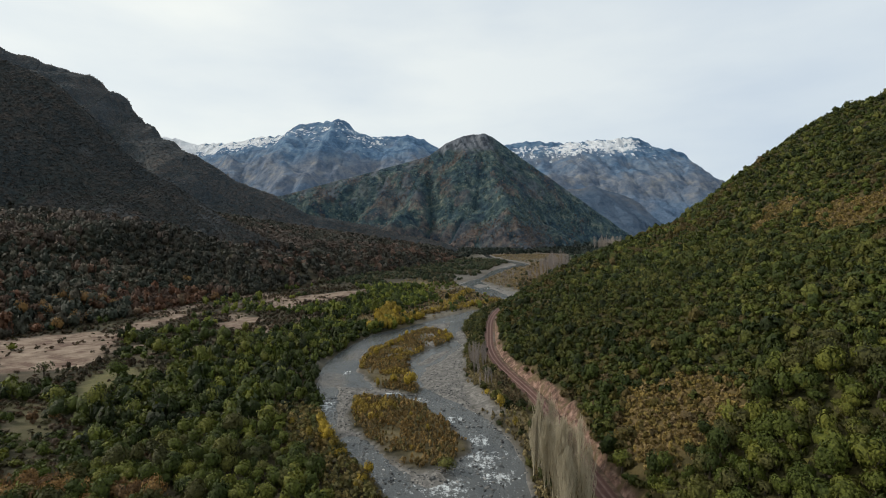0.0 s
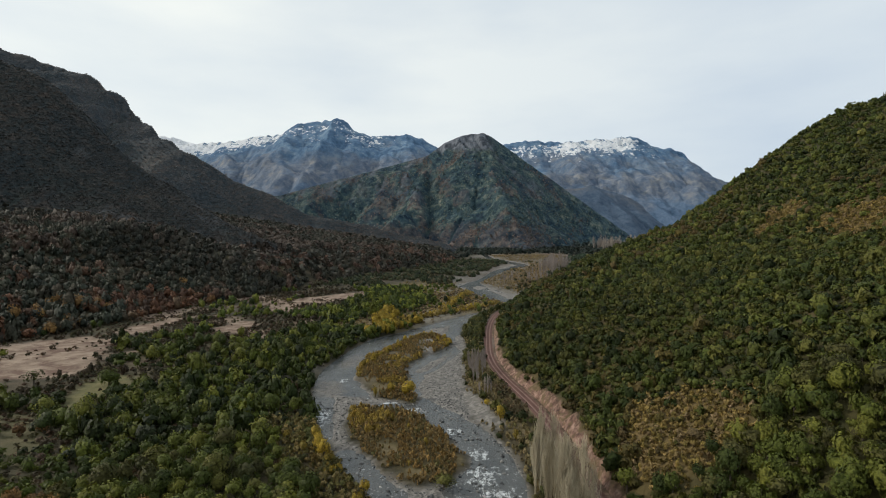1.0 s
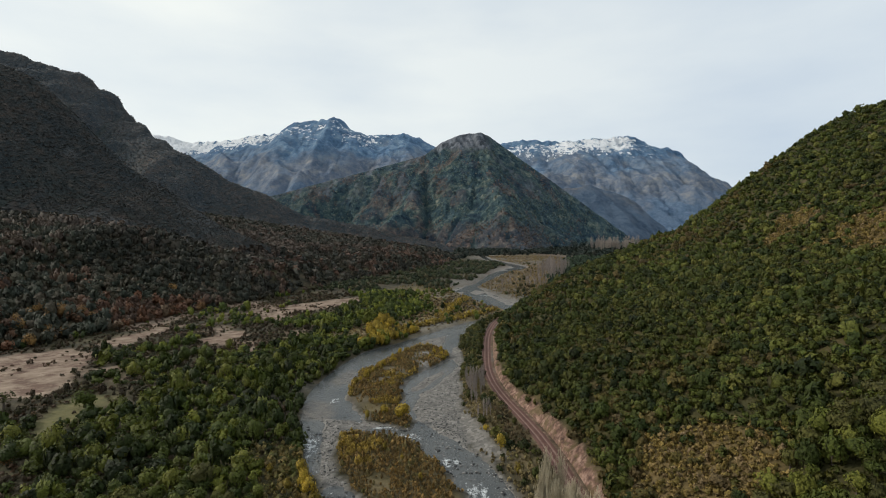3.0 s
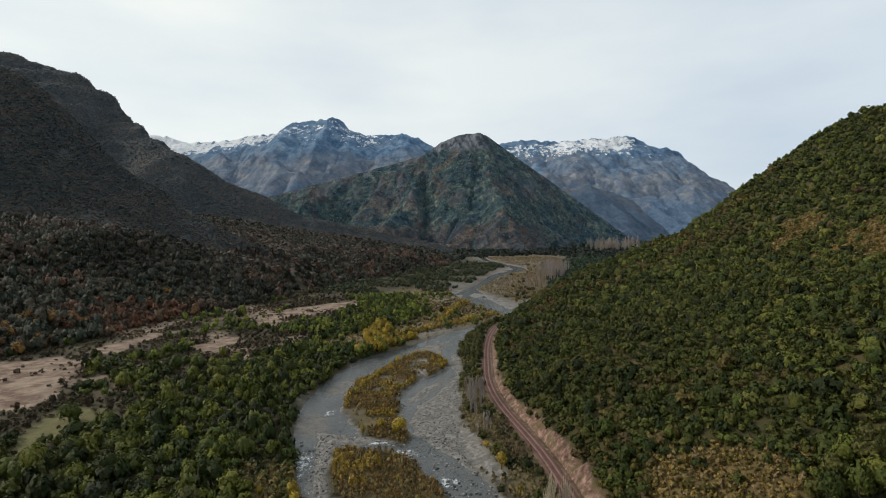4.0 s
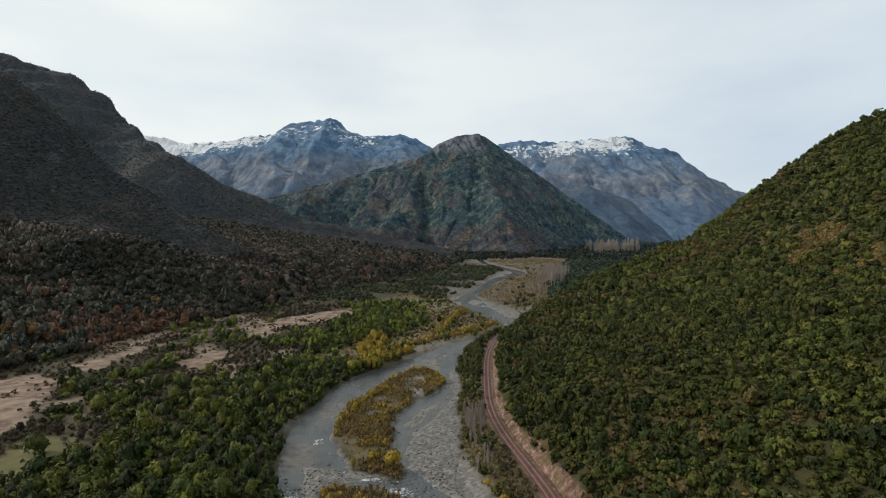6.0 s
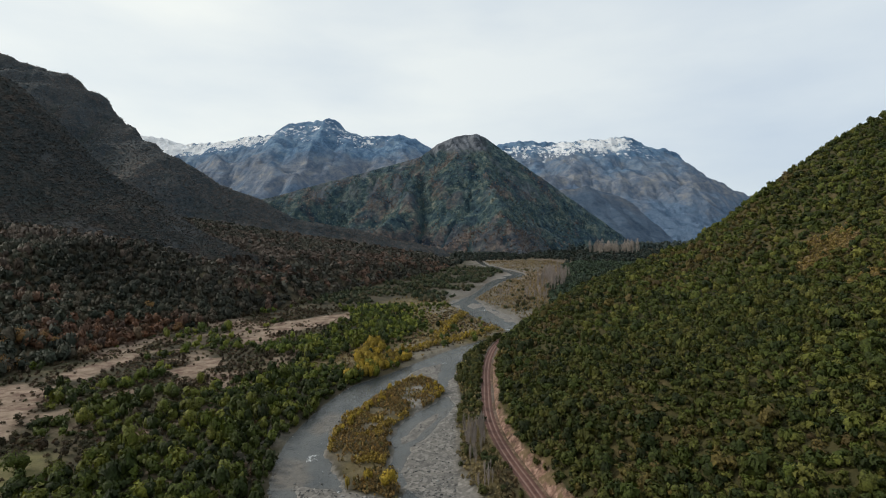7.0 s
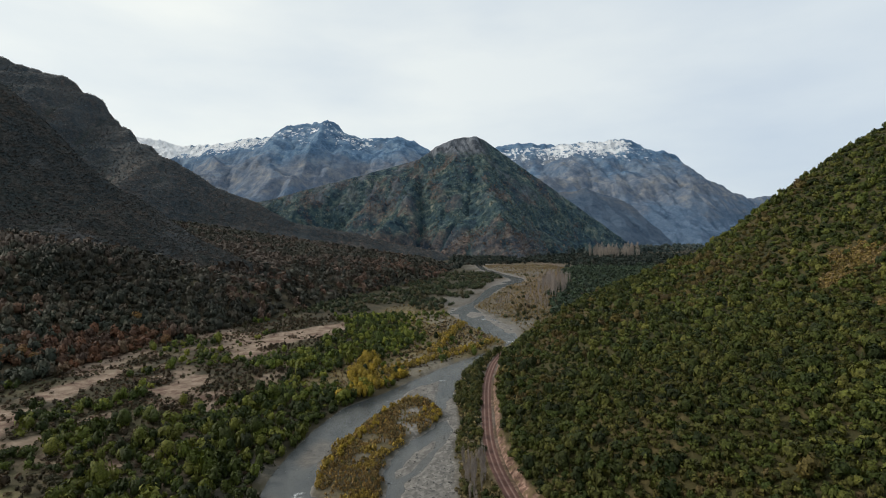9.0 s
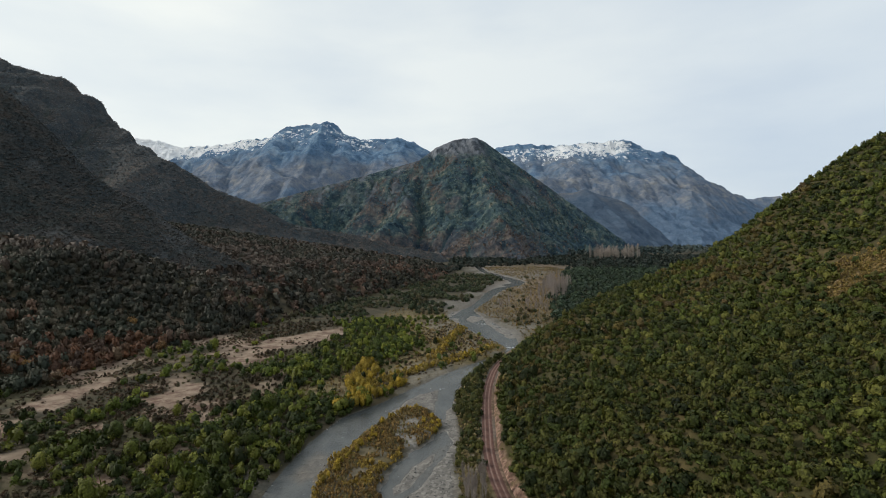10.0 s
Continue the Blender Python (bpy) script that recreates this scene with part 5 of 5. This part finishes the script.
def leafy_tree(name, seed, leaf_mat, height, radius, label, category, group, leaves=340, leaf=0.115, tall=1.1, lumps=9, base=0.06):
    """A broad-leaved tree of unit plan: a tapered trunk with limbs, and a crown of leaf sprays."""
    r = random.Random(seed)
    root = tagged(new(name), label, category, group)
    bm = bmesh.new()
    lean = Vector((r.uniform(-0.2, 0.2), r.uniform(-0.2, 0.2), 0))
    fork = height * (base + 0.2)
    tube(bm, [(0, 0, -0.6), lean * 0.3 + Vector((0, 0, fork * 0.5)), lean + Vector((0, 0, fork)), lean * 1.3 + Vector((0, 0, height * 0.7))], [0.055 * height, 0.04 * height, 0.03 * height, 0.008 * height], 6)
    for k in range(5):
        a = 2 * math.pi * (k + r.uniform(-0.3, 0.3)) / 5
        out = Vector((math.cos(a), math.sin(a), 0))
        s = lean * 0.8 + Vector((0, 0, fork * r.uniform(0.7, 1.1)))
        tube(bm, [s, s + out * radius * 0.35 + Vector((0, 0, height * 0.14)), s + out * radius * 0.65 + Vector((0, 0, height * 0.32))], [0.02 * height, 0.013 * height, 0.004 * height], 4)
    part("trunk", bm, M_BARK, root)
    v, f, n = crown_shape(seed + 500, leaves, leaf, lumps, 1.0, 0, 0.58, 0 if leaves < 200 else 2)
    v = v * np.array([radius, radius, 0.5 * height * (1 - base) * tall * 1.12]) + np.array([0, 0, height * base])
    mesh_object("crown", v, f, leaf_mat, parent=root, normals=n)
    return root


def stand(things, x, y, scale, r, sink=0.1):
    """Copies of some model trees at places; the models themselves take the first places."""
    used = set()
    z = surface(x, y)
    for k in range(len(x)):
        src = things[int(r.integers(0, len(things)))]
        s = float(scale[k])
        m = Matrix.LocRotScale((x[k], y[k], z[k] - sink), Euler((0, 0, float(r.uniform(0, 6.28)))), None)
        if src.name not in used:
            used.add(src.name)
            src.matrix_basis = m @ Matrix.Diagonal((s, s, s, 1))
        else:
            ob = copy_thing(src, m)
            ob.scale = (s, s * float(r.uniform(0.85, 1.15)), s * float(r.uniform(0.8, 1.3)))
    for src in things:
        if src.name not in used:
            for o in (*src.children_recursive, src):
                bpy.data.objects.remove(o)


hill_trees = [leafy_tree("evergreen_tree", 10 + k, M_OLIVE if k == 5 else M_GREEN, 4.6 + 0.3 * k, 2.1 + 0.1 * k, "bushy dark evergreen tree on the steep hillside", "tree", "trees on the hillside") for k in range(6)]
x, y, r = scatter(30, 130, 46, 96, 2.6, hill_wood, 21)
order = np.argsort(np.hypot(x - 20, y - 60))
pick, rest = order[:300], order[300:]
thicket("lower_hillside_woodland", MIDDLE, x[rest], y[rest], r.uniform(1.0, 2.2, len(rest)), hill_tints(r, x[rest], y[rest]), r, "evergreen woodland low on the hillside", "woodland")
stand(hill_trees, x[pick], y[pick], r.uniform(0.45, 1.0, len(pick)), r)

flat_trees = [leafy_tree("riverside_tree", 30 + k, M_OLIVE if k == 5 else M_GREEN, 4.4 + 0.4 * k, 2.1 + 0.12 * k, "round-headed green tree on the valley floor", "tree", "trees on the valley floor") for k in range(6)]
x, y, r = scatter(-135, 0, 70, 124, 2.9, flat_wood, 22)
order = np.argsort(np.hypot(0.8 * (x + 30), y - 95))
pick, rest = order[:330], order[330:]
thicket("near_valley_thicket", MIDDLE, x[rest], y[rest], r.uniform(1.1, 2.4, len(rest)), tints(r, len(rest), *FLAT_GREENS), r, "green trees and bushes on the valley floor", "woodland")
stand(flat_trees, x[pick], y[pick], r.uniform(0.45, 1.1, len(pick)), r)

tall_trees = [leafy_tree("spreading_tree", 130 + k, M_GREEN, 8.0 + 0.7 * k, 3.4 + 0.2 * k, "large spreading green tree rising above the thicket", "tree", "large trees on the valley floor", 440, 0.09, 1.0, 11) for k in range(3)]
r = np.random.default_rng(14)
big = np.array([(-105, 138, 0.9), (-98, 150, 0.8), (-120, 206, 0.9)] + [(-118 + 75 * r.uniform(), 128 + 130 * r.uniform(), r.uniform(0.6, 1.0)) for k in range(40)])
big = big[bank_left(big[:, 1]) - big[:, 0] > 10]
stand(tall_trees, big[:, 0], big[:, 1], big[:, 2], r)
lone = leafy_tree("lone_tree", 140, M_OLIVE, 7.5, 3.4, "thin-leaved lone tree at the edge of the sand", "tree", "", 150, 0.12, 1.0, 10, 0.3)
lone.location = (-141.0, 172.0, float(surface(-141.0, 172.0)) - 0.1)

bush = leafy_tree("round_bush", 120, M_OLIVE, 3.6, 2.9, "rounded olive bush on a gravel spit", "bush", "", 330, 0.085, 1.3, 9, 0.02)
bush.location = (0.5, 106.5, -0.1)

willows = [leafy_tree("yellow_willow", 50 + k, M_GOLD, 4.2 + 0.5 * k, 1.5 + 0.15 * k, "golden-yellow autumn willow beside the river", "willow", "yellow willows by the river", 300, 0.095, 1.2) for k in range(4)]


def willow_places():
    spots = [(-28, 119, 1.2), (-30, 122, 1.0), (-26, 116, 0.8), (-32, 127, 0.8), (-23, 112, 0.7), (-10.8, 163.5, 1.8), (-17, 167, 1.0), (-24, 166, 0.6), (-22, 164.5, 0.6), (16.5, 140, 0.7), (19, 128, 0.6), (14, 152, 0.6), (-12, 98, 0.6), (-16, 104, 0.7), (-14, 141, 0.45), (-9, 136, 0.5), (-4, 126, 0.5), (-18, 148, 0.45)]
    r = np.random.default_rng(8)
    for k in range(9):                                   # scattered along the near bank
        yy = r.uniform(90, 140)
        spots.append((float(bank_left(yy)) - r.uniform(1.5, 11), yy, r.uniform(0.4, 0.75)))
    for k in range(70):                                   # the thick yellow stand on the outer bend
        u = r.uniform()
        spots.append((-31 - 3 * u + r.normal() * (3.2 - 1.0 * u), 256 + 68 * u, r.uniform(0.8, 1.45)))
    for k in range(54):                                   # thinner along the bank after it
        yy = 256 + 38 * r.uniform()
        spots.append((float(bank_left(yy)) - 2.5 - abs(r.normal()) * 5.0, yy, r.uniform(0.45, 1.2)))
    for k in range(30):                                   # a thin line of them towards the next bend
        u = r.uniform()
        spots.append((-22 + 58 * u + r.normal() * 2.5, 300 + 62 * u + r.normal() * 3, r.uniform(0.4, 0.8)))
    for k in range(26):
        u = r.uniform()
        spots.append((2 + 22 * u + r.normal() * 2.5, 345 + 90 * u, r.uniform(0.5, 0.95)))
    for k in range(46):                                   # along the outer edge of the upper island
        u = r.uniform()
        spots.append((-31 + 12 * u + 5 * u * u + r.normal() * 0.8, 190 + 62 * u, r.uniform(0.3, 0.6)))
    for k in range(10):
        spots.append((2 + r.normal() * 2.2, 244 + r.normal() * 6, r.uniform(0.4, 0.65)))
    return np.array(spots)


spots = willow_places()
ok = (channel(spots[:, 0], spots[:, 1]) < 0.5)
spots = spots[ok]
stand(willows, spots[:, 0], spots[:, 1], spots[:, 2], np.random.default_rng(9))

rusty = [leafy_tree("russet_tree", 70 + k, M_RUST, 5.5 + 0.5 * k, 2.2 + 0.2 * k, "russet autumn tree among dark evergreens", "tree", "russet trees", 320, 0.09) for k in range(3)]
r = np.random.default_rng(10)
rs = np.array([(-168, 362, 1.4), (-206, 393, 1.3), (-112, 132, 0.8), (-107, 134, 0.7)] + [(-54 - 34 * r.uniform(), 88 + 9 * r.uniform(), r.uniform(0.6, 1.0)) for k in range(34)] + [(-235 + 35 * r.uniform(), 250 + 60 * r.uniform(), r.uniform(1.0, 1.6)) for k in range(20)])
stand(rusty, rs[:, 0], rs[:, 1], rs[:, 2], r)


def bare_tree(name, seed, height, width, count, label, group, wood=None):
    """A leafless poplar: a straight trunk and many steep thin branches."""
    r = random.Random(seed)
    root = tagged(new(name), label, "poplar", group)
    bm = bmesh.new()
    tube(bm, [(0, 0, -0.5), (0.05, 0, height * 0.4), (0, 0.05, height)], [0.014 * height, 0.009 * height, 0.002 * height], 5)
    part("trunk", bm, wood or M_TWIG, root)
    bm = bmesh.new()
    for k in range(count):
        a, h = r.uniform(0, 6.28), height * r.uniform(0.08, 0.8)
        l = (height - h) * r.uniform(0.35, 0.8)
        o = Vector((math.cos(a), math.sin(a), 0)) * width * r.uniform(0.5, 1.0) * min(1, l / (0.4 * height))
        s = Vector((0, 0, h))
        mid = s + o * 0.6 + Vector((0, 0, l * 0.45))
        tip = s + o + Vector((0, 0, l))
        tube(bm, [s, mid, tip], [0.0045 * height, 0.003 * height, 0.0012 * height], 3)
        for q in range(3):
            e = mid.lerp(tip, r.uniform(0, 0.7))
            g = Vector((r.uniform(-1, 1), r.uniform(-1, 1), 2.2)).normalized() * height * r.uniform(0.05, 0.11)
            tube(bm, [e, e + g], [0.0022 * height, 0.0009 * height], 3)
    part("crown", bm, wood or M_TWIG, root)
    return root


poplars = [bare_tree("bare_poplar", 90 + k, 14.0 + k, 1.9, 58, "tall leafless grey poplar between road and river", "bare poplars by the road") for k in range(4)]
r = np.random.default_rng(12)
px, py = r.uniform(19.5, 25.2, 34), r.uniform(80, 106, 34)
stand(poplars, px, py, r.uniform(0.7, 1.02, 34), r)
saplings = [bare_tree("bare_poplar", 95 + k, 7.0 + k, 0.9, 44, "slender leafless poplar on the river bank", "bare poplars by the bank", M_LILAC) for k in range(3)]
px, py = r.uniform(10.5, 17, 34), r.uniform(158, 196, 34)
stand(saplings, px, py, r.uniform(0.55, 1.0, 34), r)
midway = [bare_tree("bare_poplar", 110 + k, 15.0 + k, 2.6, 34, "lilac-grey leafless poplar beside the far road", "bare poplars up the valley", M_LILAC) for k in range(3)]
grove = [bare_tree("bare_poplar", 100 + k, 17.0 + k, 3.4, 48, "pale leafless poplar in a distant grove", "far poplar grove", M_GREY) for k in range(3)]
my = np.r_[r.uniform(490, 620, 34), r.uniform(570, 720, 54)]
side = np.r_[r.uniform(6, 60, 34), r.uniform(-4, 26, 54)]
stand(midway, wood_edge(my) - side, my, np.r_[r.uniform(0.35, 0.75, 34), r.uniform(0.8, 1.35, 54)], r)
stand(grove, r.uniform(425, 545, 60), r.uniform(1330, 1390, 60), r.uniform(1.5, 2.1, 60), r)
x, y, r = scatter(60, 280, 440, 900, 7, lambda x, y: (x > bank_right(y) + 6) * (x < wood_edge(y) - 3) * (0.05 + 0.5 * smooth(0.54, 0.64, fbm(x, y, 45, 3, 193))), 28)
thicket("upper_bank_wood", SMALL, x, y, r.uniform(1.2, 2.9, len(x)), tints(r, len(x), (0.025, 0.034, 0.012), (0.05, 0.055, 0.018), (0.12, 0.10, 0.04), (0.14, 0.10, 0.07)), r, "dark green and ochre bushes on the stony upper bank", "scrub")


def boulder(seed):
    r = random.Random(seed)
    bm = bmesh.new()
    bmesh.ops.create_icosphere(bm, subdivisions=3, radius=1)
    off = Vector((r.uniform(0, 50), r.uniform(0, 50), 0))
    for v in bm.verts:
        v.co *= 1 + 0.45 * noise.noise(v.co * 1.1 + off) + 0.15 * noise.noise(v.co * 3 + off)
        v.co = Vector((v.co.x, v.co.y * 0.8, max(v.co.z * 0.6, -0.35)))
    me = bpy.data.meshes.new("river_boulder")
    bm.to_mesh(me)
    bm.free()
    me.materials.append(M_BOULDER)
    return me


rocks = [boulder(k) for k in range(5)]
x, y, r = scatter(-50, 22, 90, 285, 3.2, lambda x, y: (channel(x, y) > 1.5) * (0.012 + 0.3 * smooth(150, 108, y)), 23)
for k in range(len(x)):
    ob = tagged(new("river_boulder", rocks[k % 5]), "dark wet boulder standing in the shallow river", "boulder", "boulders in the river")
    s = r.uniform(0.35, 0.75)
    ob.matrix_basis = Matrix.LocRotScale((x[k], y[k], max(float(ground(x[k], y[k])), -0.25) + 0.12 * s), Euler((0, 0, r.uniform(0, 6.28))), (s, s, s))
